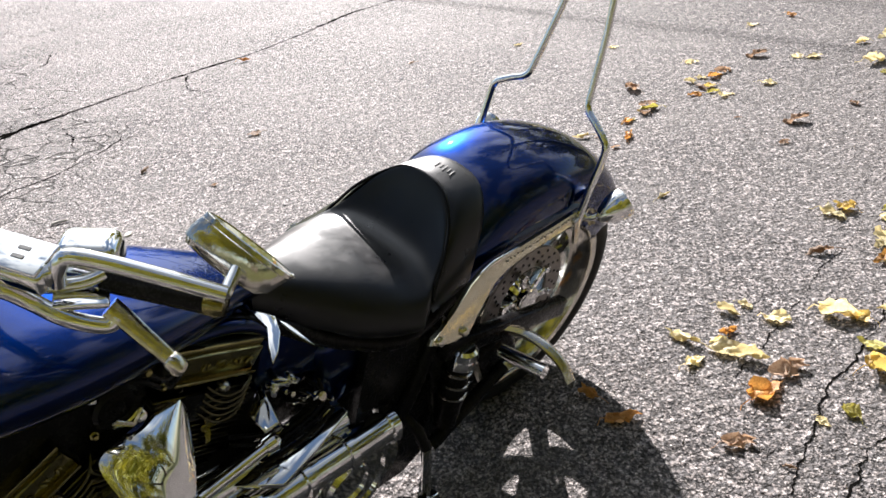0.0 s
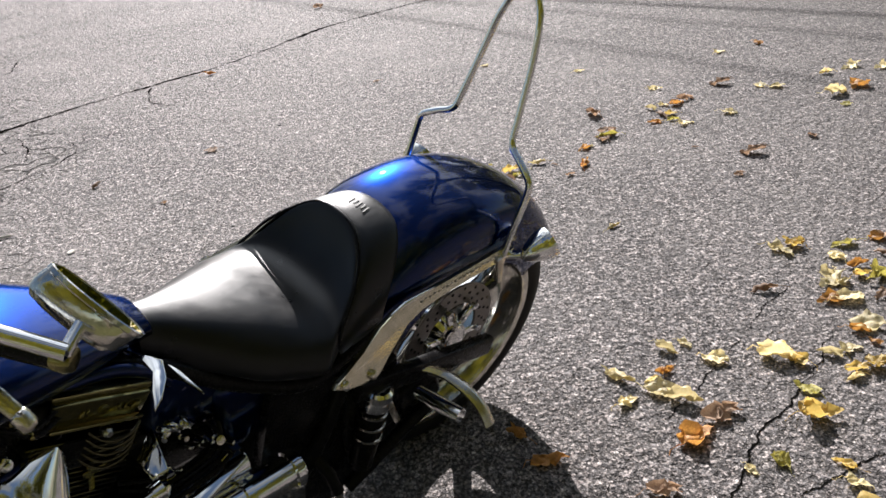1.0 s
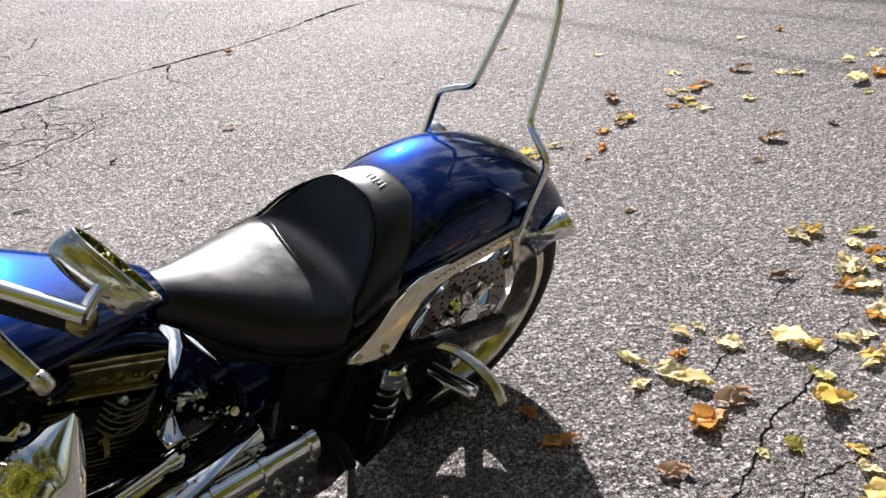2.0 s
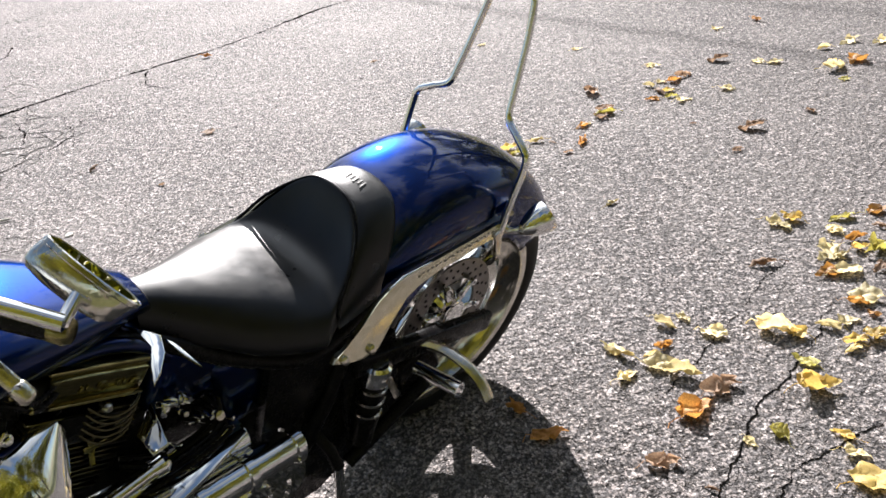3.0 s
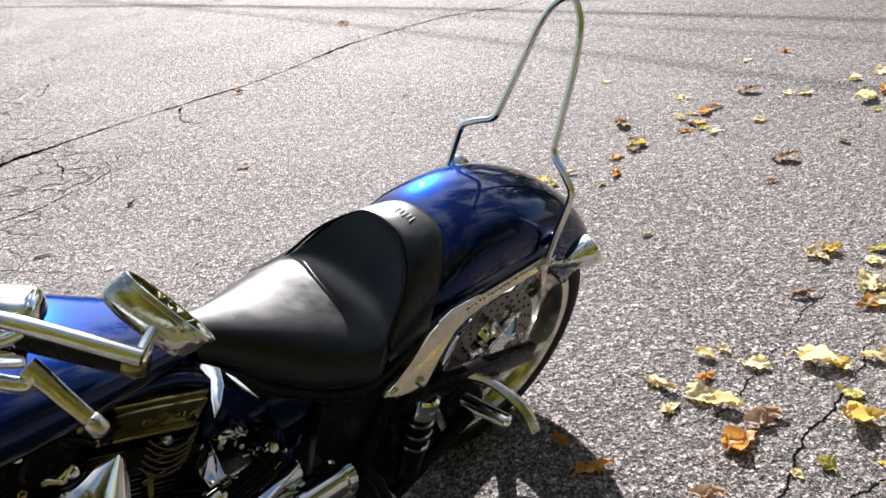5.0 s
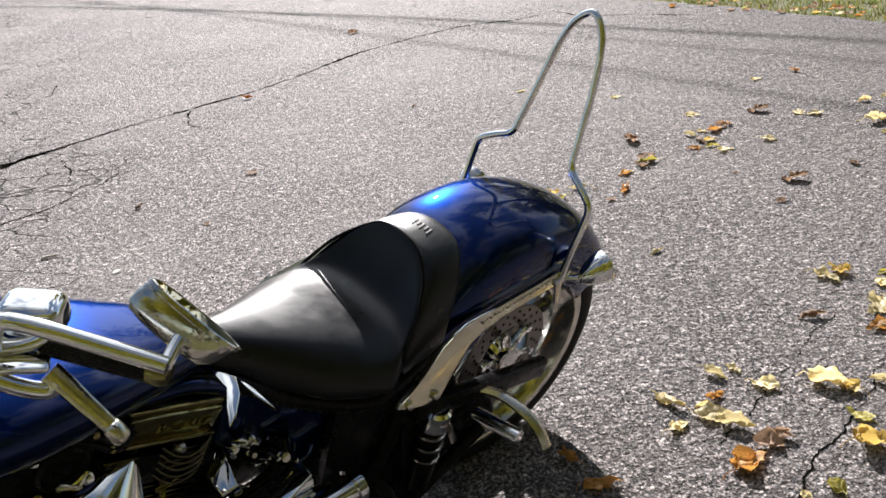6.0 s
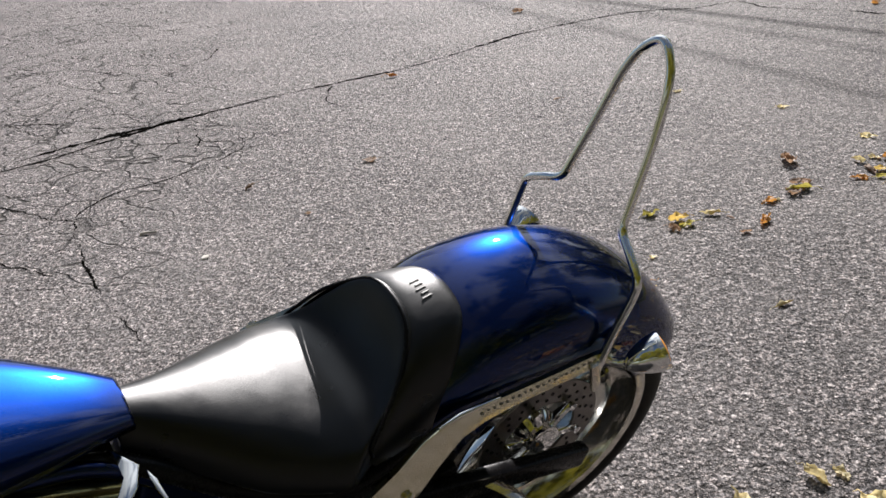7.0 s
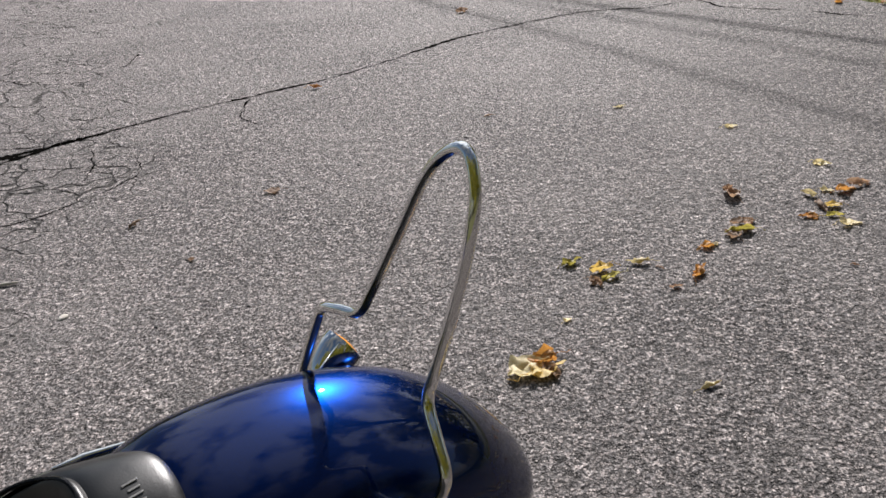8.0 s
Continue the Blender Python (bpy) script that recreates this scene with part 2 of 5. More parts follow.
CAST = material("black_cast_metal", (0.012, 0.0115, 0.011), 0.42, metal=0.2, specular=0.15, vary=0.7, scale=40, second=(0.022, 0.020, 0.016), bump=0.3, bump_scale=300)
LENS = material("amber_lens", (0.75, 0.32, 0.05), 0.12, vary=0.3, scale=60)
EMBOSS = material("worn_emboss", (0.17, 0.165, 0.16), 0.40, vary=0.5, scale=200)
MIRROR = material("mirror_glass", (0.55, 0.57, 0.52), 0.01, metal=1.0)
PALE_STONE = material("pale_stone", (0.62, 0.58, 0.52), 0.8, vary=0.8, scale=60, second=(0.42, 0.38, 0.33), bump=0.5, bump_scale=200)
CABLE = material("cable_sheath", (0.02, 0.02, 0.02), 0.6, vary=0.4, scale=20)
BARK = material("grey_bark", (0.13, 0.105, 0.08), 0.9, vary=0.9, scale=8, second=(0.05, 0.04, 0.03), bump=1.0, bump_scale=40)
FOLIAGE = material("autumn_foliage", (0.13, 0.145, 0.010), 0.6, vary=1.0, scale=0.9, second=(0.27, 0.23, 0.012))
GOLD = material("leaf_yellow", (0.78, 0.58, 0.18), 0.5, vary=0.9, scale=28, second=(0.58, 0.38, 0.08), random_tint=0.3, bump=0.4, bump_scale=160)
PALE = material("leaf_pale", (0.82, 0.72, 0.44), 0.5, vary=0.8, scale=24, second=(0.70, 0.55, 0.22), random_tint=0.25, bump=0.4, bump_scale=160)
RUST = material("leaf_orange", (0.62, 0.33, 0.08), 0.55, vary=1.0, scale=28, second=(0.33, 0.13, 0.03), random_tint=0.3, bump=0.4, bump_scale=160)
BROWN = material("leaf_brown", (0.50, 0.35, 0.23), 0.7, vary=1.0, scale=30, second=(0.22, 0.12, 0.07), random_tint=0.4, bump=0.4, bump_scale=160)
GREENISH = material("leaf_green_yellow", (0.62, 0.52, 0.12), 0.55, vary=1.0, scale=28, second=(0.34, 0.32, 0.07), random_tint=0.2, bump=0.4, bump_scale=160)


def translucent(m, share):
    """Lets light through a thin leaf: part of what strikes one face leaves the other, in the leaf's own colour."""
    n, l = m.node_tree.nodes, m.node_tree.links
    p, out = n["Principled BSDF"], n["Material Output"]
    t, mix = n.new("ShaderNodeBsdfTranslucent"), n.new("ShaderNodeMixShader")
    l.new(p.inputs["Base Color"].links[0].from_socket, t.inputs["Color"])
    mix.inputs["Fac"].default_value = share
    l.new(p.outputs["BSDF"], mix.inputs[1])
    l.new(t.outputs["BSDF"], mix.inputs[2])
    l.new(mix.outputs["Shader"], out.inputs["Surface"])


for thin in (GOLD, PALE, RUST, BROWN, GREENISH, BLADE, FOLIAGE):
    translucent(thin, 0.42)


# ---- mesh helpers ----
def mesh_of(name, bm, mat, sharp=40.0, smooth=True):
    bmesh.ops.recalc_face_normals(bm, faces=bm.faces[:])
    me = bpy.data.meshes.new(name)
    bm.to_mesh(me)
    bm.free()
    me.materials.append(mat)
    if smooth:
        me.polygons.foreach_set("use_smooth", [True] * len(me.polygons))
        me.set_sharp_from_angle(angle=radians(sharp))
    return me


def part(name, bm, mat, parent, label="", sharp=40.0):
    ob = new(name, mesh_of(name, bm, mat, sharp))
    ob.parent = parent
    return tagged(ob, label)


def thing(name, m, label, category, group="", kind=""):
    ob = new(name)
    ob.matrix_world = m
    ob.empty_display_size = 0.1
    return tagged(ob, label, category, group, kind)


def spline(points, steps=8, closed=False):
    """Points of a smooth curve (Catmull-Rom) through the given ones."""
    pts = [Vector(p) for p in points]
    out, n = [], len(pts)
    for i in range(n if closed else n - 1):
        if closed:
            a, b, c, d = pts[i - 1], pts[i], pts[(i + 1) % n], pts[(i + 2) % n]
        else:
            a, b, c, d = pts[max(i - 1, 0)], pts[i], pts[i + 1], pts[min(i + 2, n - 1)]
        for k in range(steps):
            t = k / steps
            out.append(0.5 * (2 * b + (c - a) * t + (2 * a - 5 * b + 4 * c - d) * t * t + (3 * b - a - 3 * c + d) * t ** 3))
    if not closed:
        out.append(pts[-1])
    return out


def bridge(bm, rings, closed_ring=True, cap=True, closed_path=False):
    rows = [[bm.verts.new(p) for p in ring] for ring in rings]
    n = len(rows[0])
    for i in range(len(rows) if closed_path else len(rows) - 1):
        a, b = rows[i], rows[(i + 1) % len(rows)]
        for k in range(n if closed_ring else n - 1):
            bm.faces.new((a[k], a[(k + 1) % n], b[(k + 1) % n], b[k]))
    if cap and closed_ring and not closed_path:
        bm.faces.new(rows[0][::-1])
        bm.faces.new(rows[-1])
    return rows


def tube(bm, points, radius, sides=12, taper=None):
    """A swept round bar along the points; taper gives the radius at a share of the way."""
    pts = [Vector(p) for p in points]
    rings, up = [], None
    for i, p in enumerate(pts):
        way = (pts[min(i + 1, len(pts) - 1)] - pts[max(i - 1, 0)]).normalized()
        up = way.orthogonal() if up is None else up - way * up.dot(way)
        up.normalize()
        side = way.cross(up)
        r = taper(i / (len(pts) - 1)) if taper else radius
        rings.append([p + r * (math.cos(a) * up + math.sin(a) * side) for a in (2 * math.pi * k / sides for k in range(sides))])
    bridge(bm, rings)
    return bm


def lathe(bm, profile, centre, axis, sides=40, start=0.0, sweep=360.0):
    """Turns a profile of (distance along the axis, radius) round an axis through centre."""
    axis = Vector(axis).normalized()
    up = axis.orthogonal().normalized()
    if abs(axis.y) > 0.99:
        up = Vector((1, 0, 0))
    side = axis.cross(up)
    rings = []
    full = sweep >= 360
    for k in range(sides if full else sides + 1):
        a = radians(start + sweep * k / sides)
        d = math.cos(a) * up + math.sin(a) * side
        rings.append([Vector(centre) + axis * h + d * r for h, r in profile])
    bridge(bm, rings, closed_ring=True, cap=not full, closed_path=full)
    bmesh.ops.remove_doubles(bm, verts=bm.verts[:], dist=1e-5)
    return bm


def block(bm, size, m, bevel=0.004, segments=2):
    """A box with rounded edges."""
    made = bmesh.ops.create_cube(bm, size=1.0, matrix=m @ Matrix.Diagonal((*size, 1)))
    edges = list({e for v in made["verts"] for e in v.link_edges})
    if bevel > 0:
        bmesh.ops.bevel(bm, geom=edges, offset=bevel, segments=segments, profile=0.5, affect="EDGES")
    return bm


def plate(bm, outline, depth, m, bevel=0.0):
    """A flat plate of the outline (x, y), its thickness along z, laid by m."""
    low = [bm.verts.new(m @ Vector((x, y, -depth / 2))) for x, y in outline]
    high = [bm.verts.new(m @ Vector((x, y, depth / 2))) for x, y in outline]
    n = len(outline)
    bm.faces.new(low[::-1])
    top = bm.faces.new(high)
    for i in range(n):
        bm.faces.new((low[i], low[(i + 1) % n], high[(i + 1) % n], high[i]))
    if bevel > 0:
        bmesh.ops.bevel(bm, geom=list(top.edges), offset=bevel, segments=2, profile=0.5, affect="EDGES")
    return bm


def aim(a, b, up=(0, 0, 1)):
    """A pose at the middle of a-b whose x axis runs from a to b and whose z is nearest to up."""
    a, b = Vector(a), Vector(b)
    x = (b - a).normalized()
    y = Vector(up).cross(x).normalized()
    z = x.cross(y)
    m = Matrix((x, y, z)).transposed().to_4x4()
    m.translation = (a + b) / 2
    return m


def facing(centre, normal):
    """A pose whose z axis is the normal and whose x axis runs as far forward as it can."""
    z = Vector(normal).normalized()
    x = Vector((1, 0, 0)) - z * z.x
    x.normalize()
    m = Matrix((x, z.cross(x), z)).transposed().to_4x4()
    m.translation = centre
    return m


SIDE = Matrix(((1, 0, 0, 0), (0, 0, -1, 0), (0, 1, 0, 0), (0, 0, 0, 1)))   # plate's x, y onto forward, up; its z to the right side


def at_side(offset):
    return Matrix.Translation((0, offset, 0)) @ SIDE


# ---- ground ----
def sheet(name, corners, z, mat, cuts, label, category):
    bm = bmesh.new()
    bm.faces.new([bm.verts.new((x, y, z)) for x, y in corners])
    ob = new(name, mesh_of(name, bm, mat, smooth=False))
    return tagged(ob, label, category, kind="structure")


sheet("ground", ((-400, -400), (400, -400), (400, 400), (-400, 400)), -0.035, LAWN, 1, "grass lawn with dry brown patches around the drive", "ground")

EDGE_A, EDGE_B = Vector((-2.9, 12.9)), Vector((6.2, 1.9))   # far edge of the asphalt


def pavement():
    along = (EDGE_B - EDGE_A)
    edge = []
    for i in range(121):
        p = EDGE_A + along * i / 120
        w = 0.05 * noise.noise(Vector((p.x * 2.3, p.y * 2.3, 0))) + 0.03 * noise.noise(Vector((p.x * 9, p.y * 9, 4)))
        edge.append((p.x + w, p.y + w))
    outline = [(-30, 34), *edge, (4.4, 0.2), (2.0, -0.9), (-3.0, -1.4), (-30, -1.8)]
    bm = bmesh.new()
    top = [bm.verts.new((x, y, 0)) for x, y in outline]
    low = [bm.verts.new((x, y, -0.034)) for x, y in outline]
    f = bm.faces.new(top)
    for i in range(len(top)):
        bm.faces.new((top[i], low[i], low[(i + 1) % len(top)], top[(i + 1) % len(top)]))
    bmesh.ops.triangulate(bm, faces=[f])
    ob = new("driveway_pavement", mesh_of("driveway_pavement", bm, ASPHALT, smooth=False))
    tagged(ob, "weathered grey asphalt drive with worn exposed stones", "pavement", kind="structure")


pavement()


def ribbon_crack(points, width, seed, label, least=0.10):
    """A ragged crack along the points, its dirt filling a hair above the asphalt."""
    rng = random.Random(seed)
    pts = spline([(x, y, 0) for x, y in points], 44)
    bm, left, right = bmesh.new(), [], []
    for i, p in enumerate(pts):
        way = (pts[min(i + 1, len(pts) - 1)] - pts[max(i - 1, 0)]).normalized()
        side = Vector((-way.y, way.x, 0))
        sway = side * (0.018 * noise.noise(p * 7 + Vector((seed, 0, 0))) + 0.012 * noise.noise(p * 22 + Vector((0, seed, 0))) + 0.006 * noise.noise(p * 60 + Vector((0, 0, seed))))
        ends = min(1.0, 0.15 + 6 * min(i, len(pts) - 1 - i) / len(pts))
        w = width * ends * (least + 1.7 * max(0.0, 0.36 + noise.noise(p * 4 + Vector((0, 0, seed))) + 0.5 * noise.noise(p * 15 + Vector((seed, 0, 0))))) * rng.uniform(0.5, 1.5)
        left.append(bm.verts.new(p + sway + side * w / 2 + Vector((0, 0, 0.0016))))
        right.append(bm.verts.new(p + sway - side * w / 2 + Vector((0, 0, 0.0016))))
    for i in range(len(pts) - 1):
        bm.faces.new((left[i], left[i + 1], right[i + 1], right[i]))
    ob = new("crack", mesh_of("crack", bm, CRACK, smooth=False))
    tagged(ob, label, "crack", "cracks in the asphalt", "structure")


LONG = "long dark crack running across the asphalt drive"
FINE = "thin ragged crack in the asphalt"
ribbon_crack([(-4.4, 3.2), (-3.12, 4.25), (-2.55, 5.1), (-2.1, 5.6), (-1.52, 6.12), (-1.2, 6.55), (-0.86, 7.05), (-0.2, 7.56), (0.24, 7.62), (0.54, 7.8)], 0.021, 1, LONG, 0.42)
ribbon_crack([(-3.1, 4.45), (-2.76, 4.9), (-2.45, 5.2), (-2.15, 5.54)], 0.034, 2, LONG)
ribbon_crack([(-1.36, 2.74), (-1.65, 3.0), (-1.97, 3.35), (-2.23, 3.68), (-2.25, 3.97), (-2.07, 4.19), (-1.9, 4.6), (-2.05, 4.9)], 0.009, 3, FINE)
ribbon_crack([(-2.6, 3.3), (-2.35, 3.28), (-1.93, 3.15)], 0.010, 4, FINE)
ribbon_crack([(-2.9, 3.9), (-2.5, 3.75), (-2.23, 3.68)], 0.009, 5, FINE)
ribbon_crack([(-2.9, 4.5), (-2.5, 4.7), (-2.0, 4.75), (-1.7, 4.95)], 0.006, 6, FINE)
ribbon_crack([(-3.9, 5.0), (-3.4, 5.1), (-2.9, 5.0), (-2.5, 5.1)], 0.012, 12, FINE)
ribbon_crack([(-4.6, 6.3), (-4.0, 6.4), (-3.5, 6.2), (-3.0, 6.3)], 0.012, 13, FINE)
ribbon_crack([(-3.2, 7.0), (-3.1, 6.6), (-3.25, 6.3)], 0.010, 14, FINE)
ribbon_crack([(-1.85, 5.78), (-1.75, 5.45), (-1.55, 5.3)], 0.010, 15, FINE)
ribbon_crack([(-4.2, 9.4), (-2.8, 9.9), (-1.4, 10.1), (0.2, 9.6)], 0.016, 16, FINE)
ribbon_crack([(-2.4, 5.05), (-2.2, 4.75), (-2.1, 4.5)], 0.006, 7, FINE)
ribbon_crack([(1.9, 3.75), (1.56, 3.23), (1.15, 2.74), (0.99, 2.55), (0.83, 2.35), (0.62, 2.08), (0.41, 1.8), (0.3, 1.66)], 0.0026, 8, FINE)
ribbon_crack([(1.1, 2.4), (0.97, 2.16), (0.85, 2.0), (0.76, 1.91), (0.66, 1.74), (0.6, 1.62), (0.5, 1.45)], 0.0038, 9, FINE)
ribbon_crack([(1.2, 1.9), (1.0, 1.8), (0.79, 1.68), (0.71, 1.58), (0.6, 1.4)], 0.0040, 10, FINE)
ribbon_crack([(0.54, 7.8), (0.75, 7.5), (1.1, 7.35), (1.5, 7.1)], 0.014, 11, FINE)


def dark_patch():
    bm = bmesh.new()
    bm.faces.new([bm.verts.new((-11.2 + 2.6 * math.cos(a) * (1 + 0.06 * math.sin(3 * a)), 16.9 + 1.9 * math.sin(a), 0.004)) for a in (2 * math.pi * k / 48 for k in range(48))])
    ob = new("asphalt_patch", mesh_of("asphalt_patch", bm, PATCH, smooth=False))
    tagged(ob, "darker rounded patch of newer asphalt on the drive", "patch", kind="structure")


dark_patch()


def grass_verge():
    rng = random.Random(5)
    verts, faces = [], []
    along = EDGE_B - EDGE_A
    out = Vector((-along.y, along.x)).normalized() * -1
    if out.x < 0:
        out = -out
    for i in range(26000):
        u = rng.uniform(0.02, 0.75)
        d = rng.random() ** 1.6 * 2.2 - 0.02
        p = EDGE_A + along * u + out * d
        h, a = rng.uniform(0.025, 0.075) * (0.6 + 0.4 * min(1, d * 3)), rng.uniform(0, 6.28)
        w, lean = rng.uniform(0.003, 0.006), rng.uniform(0.2, 0.9) * h
        c, s = math.cos(a), math.sin(a)
        k = len(verts)
        verts += [(p.x - s * w, p.y + c * w, -0.036), (p.x + s * w, p.y - c * w, -0.036), (p.x + c * lean, p.y + s * lean, h - 0.035)]
        faces.append((k, k + 1, k + 2))
    me = bpy.data.meshes.new("grass")
    me.from_pydata(verts, [], faces)
    me.materials.append(BLADE)
    tagged(new("grass", me), "short green and straw-coloured grass along the asphalt edge", "grass", kind="stuff")


grass_verge()


# ---- motorcycle ----
# local axes: x forward, y to the rider's left, z up; it leans on its side stand
BIKE = pose(-0.026, 2.159, 0.0, -19.5, 0, -133.82)
bike = thing("motorcycle", BIKE, "metallic blue and chrome cruiser motorcycle leaning on its side stand", "motorcycle")
AXLE = Vector((0.065, 0.0, 0.33))


def rear_fender():
    """A full, bulbous rear mudguard: rounded over the top, its sides dropping to the struts."""
    spine = spline([(0.44, 0, 0.690), (0.36, 0, 0.742), (0.28, 0, 0.777), (0.16, 0, 0.784), (0.05, 0, 0.765), (-0.06, 0, 0.718), (-0.15, 0, 0.649), (-0.218, 0, 0.568), (-0.246, 0, 0.520)], 5)
    n = len(spine)

    def ring(i, inset):
        p = spine[i]
        s = i / (n - 1)
        way = (spine[min(i + 1, n - 1)] - spine[max(i - 1, 0)]).normalized()
        normal = Vector((-way.z, 0, way.x)) * -1
        if normal.z < 0 and s < 0.5:
            normal = -normal
        normal = normal if normal.dot(p - AXLE) > 0 else -normal
        w = (0.150 - 0.028 * s ** 2 - inset) * (1 - 0.10 * max(0, s - 0.8) / 0.2)
        drop = 0.185 - 0.04 * s
        out = []
        for k in range(25):
            v = -1 + 2 * k / 24
            a = abs(v) * 1.25
            if a < 1:
                y, d = math.sin(a * math.pi / 2), 0.105 * (1 - math.cos(a * math.pi / 2) ** 0.68)
            else:
                y, d = 1.0, 0.105 + (drop - 0.105) * (a - 1) / 0.25
            out.append(p + Vector((0, math.copysign(y * w, v), 0)) - normal * (d + inset))
        return out

    bm = bmesh.new()
    outer = [ring(i, 0.0) for i in range(n)]
    inner = [ring(i, 0.006) for i in range(n)]
    bridge(bm, [o + q[::-1] for o, q in zip(outer, inner)])
    part("rear_fender", bm, BLUE, bike, "deep blue metallic rear fender with clear coat")


rear_fender()


def seat():
    # along the seat: half width, height of the rim, height of the dished middle, height of the lower edge
    stations = [(0.838, 0.050, 0.780, 0.792, 0.735), (0.80, 0.066, 0.762, 0.778, 0.70), (0.74, 0.100, 0.738, 0.758, 0.66), (0.67, 0.145, 0.712, 0.737, 0.61), (0.60, 0.172, 0.700, 0.716, 0.58),
                (0.545, 0.182, 0.691, 0.697, 0.57), (0.50, 0.184, 0.690, 0.688, 0.57), (0.46, 0.178, 0.697, 0.698, 0.575), (0.425, 0.168, 0.704, 0.745, 0.59), (0.398, 0.158, 0.712, 0.800, 0.60), (0.385, 0.150, 0.712, 0.798, 0.62)]
    dense = spline([Vector((f, w, r)) for f, w, r, c, b in stations], 5)
    extra = spline([Vector((f, c, b)) for f, w, r, c, b in stations], 5)
    rings = []
    for p, q in zip(dense, extra):
        f, w, r, c, b = p.x, p.y, p.z, q.y, q.z
        half = [(0.0, c), (0.30 * w, c + (r - c) * 0.07 - 0.001), (0.54 * w, c + (r - c) * 0.31 - 0.005), (0.74 * w, c + (r - c) * 0.66 - 0.016), (0.88 * w, r - 0.031), (0.98 * w, r - 0.066), (0.91 * w, (r + b) / 2 - 0.03), (0.70 * w, b)]
        whole = [(-y, z) for y, z in half[::-1]] + half[1:]
        sweep = 0.10 * min(1.0, max(0.0, (0.66 - f) / 0.26)) ** 2.6
        rings.append([Vector((f + sweep * (abs(v.x) / 0.15) ** 3, v.x, v.y)) for v in spline([(y, z, 0) for y, z in whole], 4)])
    bm = bmesh.new()
    bridge(bm, rings, cap=False)
    s = part("seat", bm, LEATHER, bike, "smooth black vinyl rider seat with a raised rear lip", 60)
    # rear cowl of the seat
    back_st = [(0.392, 0.155, 0.785, 0.60), (0.37, 0.157, 0.790, 0.605), (0.335, 0.154, 0.789, 0.61), (0.298, 0.149, 0.783, 0.62), (0.284, 0.145, 0.772, 0.63)]
    rings = []
    for p, q in zip(spline([Vector((f, w, t)) for f, w, t, b in back_st], 4), spline([Vector((f, b, 0)) for f, w, t, b in back_st], 4)):
        f, w, t, b = p.x, p.y, p.z, q.y
        half = [(0.0, t), (0.38 * w, t - 0.009), (0.62 * w, t - 0.031), (0.80 * w, t - 0.062), (0.93 * w, t - 0.105), (1.0 * w, t - 0.15), (0.96 * w, b)]
        whole = [(-y, z) for y, z in half[::-1]] + half[1:]
        rings.append([Vector((f + 0.105 * (abs(v.x) / 0.15) ** 3, v.x, v.y)) for v in spline([(y, z, 0) for y, z in whole], 4)])
    bm = bmesh.new()
    bridge(bm, rings, cap=False)
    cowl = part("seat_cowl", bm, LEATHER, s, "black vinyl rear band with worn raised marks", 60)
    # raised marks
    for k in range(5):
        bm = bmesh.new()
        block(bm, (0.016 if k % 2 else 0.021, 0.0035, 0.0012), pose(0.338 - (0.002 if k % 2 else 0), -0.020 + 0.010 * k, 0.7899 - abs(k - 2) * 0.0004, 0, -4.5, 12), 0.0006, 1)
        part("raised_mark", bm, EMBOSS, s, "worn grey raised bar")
    # welt along the lip
    bm = bmesh.new()
    line = [(0.0, 0.799), (0.054, 0.790), (0.098, 0.757), (0.126, 0.726), (0.144, 0.692), (0.156, 0.662), (0.154, 0.636)]
    tube(bm, spline([(0.394 + 0.10 * (y / 0.15) ** 3, -y, z) for y, z in line[::-1]] + [(0.394 + 0.10 * (y / 0.15) ** 3, y, z) for y, z in line[1:]], 4), 0.0035, 8)
    part("welt", bm, BLACK, s)


seat()


def fuel_tank():
    st = [(0.815, 0.045, 0.790, 0.745), (0.86, 0.064, 0.815, 0.755), (0.95, 0.100, 0.858, 0.765), (1.06, 0.136, 0.906, 0.778), (1.18, 0.160, 0.938, 0.795), (1.30, 0.157, 0.950, 0.815), (1.40, 0.126, 0.940, 0.84), (1.47, 0.06, 0.915, 0.87)]
    rings = []
    for p, q in zip(spline([Vector((f, w, t)) for f, w, t, b in st], 6), spline([Vector((f, b, 0)) for f, w, t, b in st], 6)):
        f, w, t, b = p.x, p.y, p.z, q.y
        mid = b + (t - b) * 0.62
        ring = []
        for k in range(28):
            a = 2 * math.pi * k / 28
            c, s = math.cos(a), math.sin(a)
            y = w * math.copysign(abs(c) ** (0.62 if s > 0 else 0.8), c)
            z = mid + (t - mid) * abs(s) ** 0.82 if s > 0 else mid + (mid - b) * math.copysign(abs(s) ** 0.95, s)
            ring.append(Vector((f, y, z)))
        rings.append(ring)
    bm = bmesh.new()
    bridge(bm, rings)
    part("fuel_tank", bm, BLUE, bike, "teardrop fuel tank in deep blue metallic paint", 60)


fuel_tank()


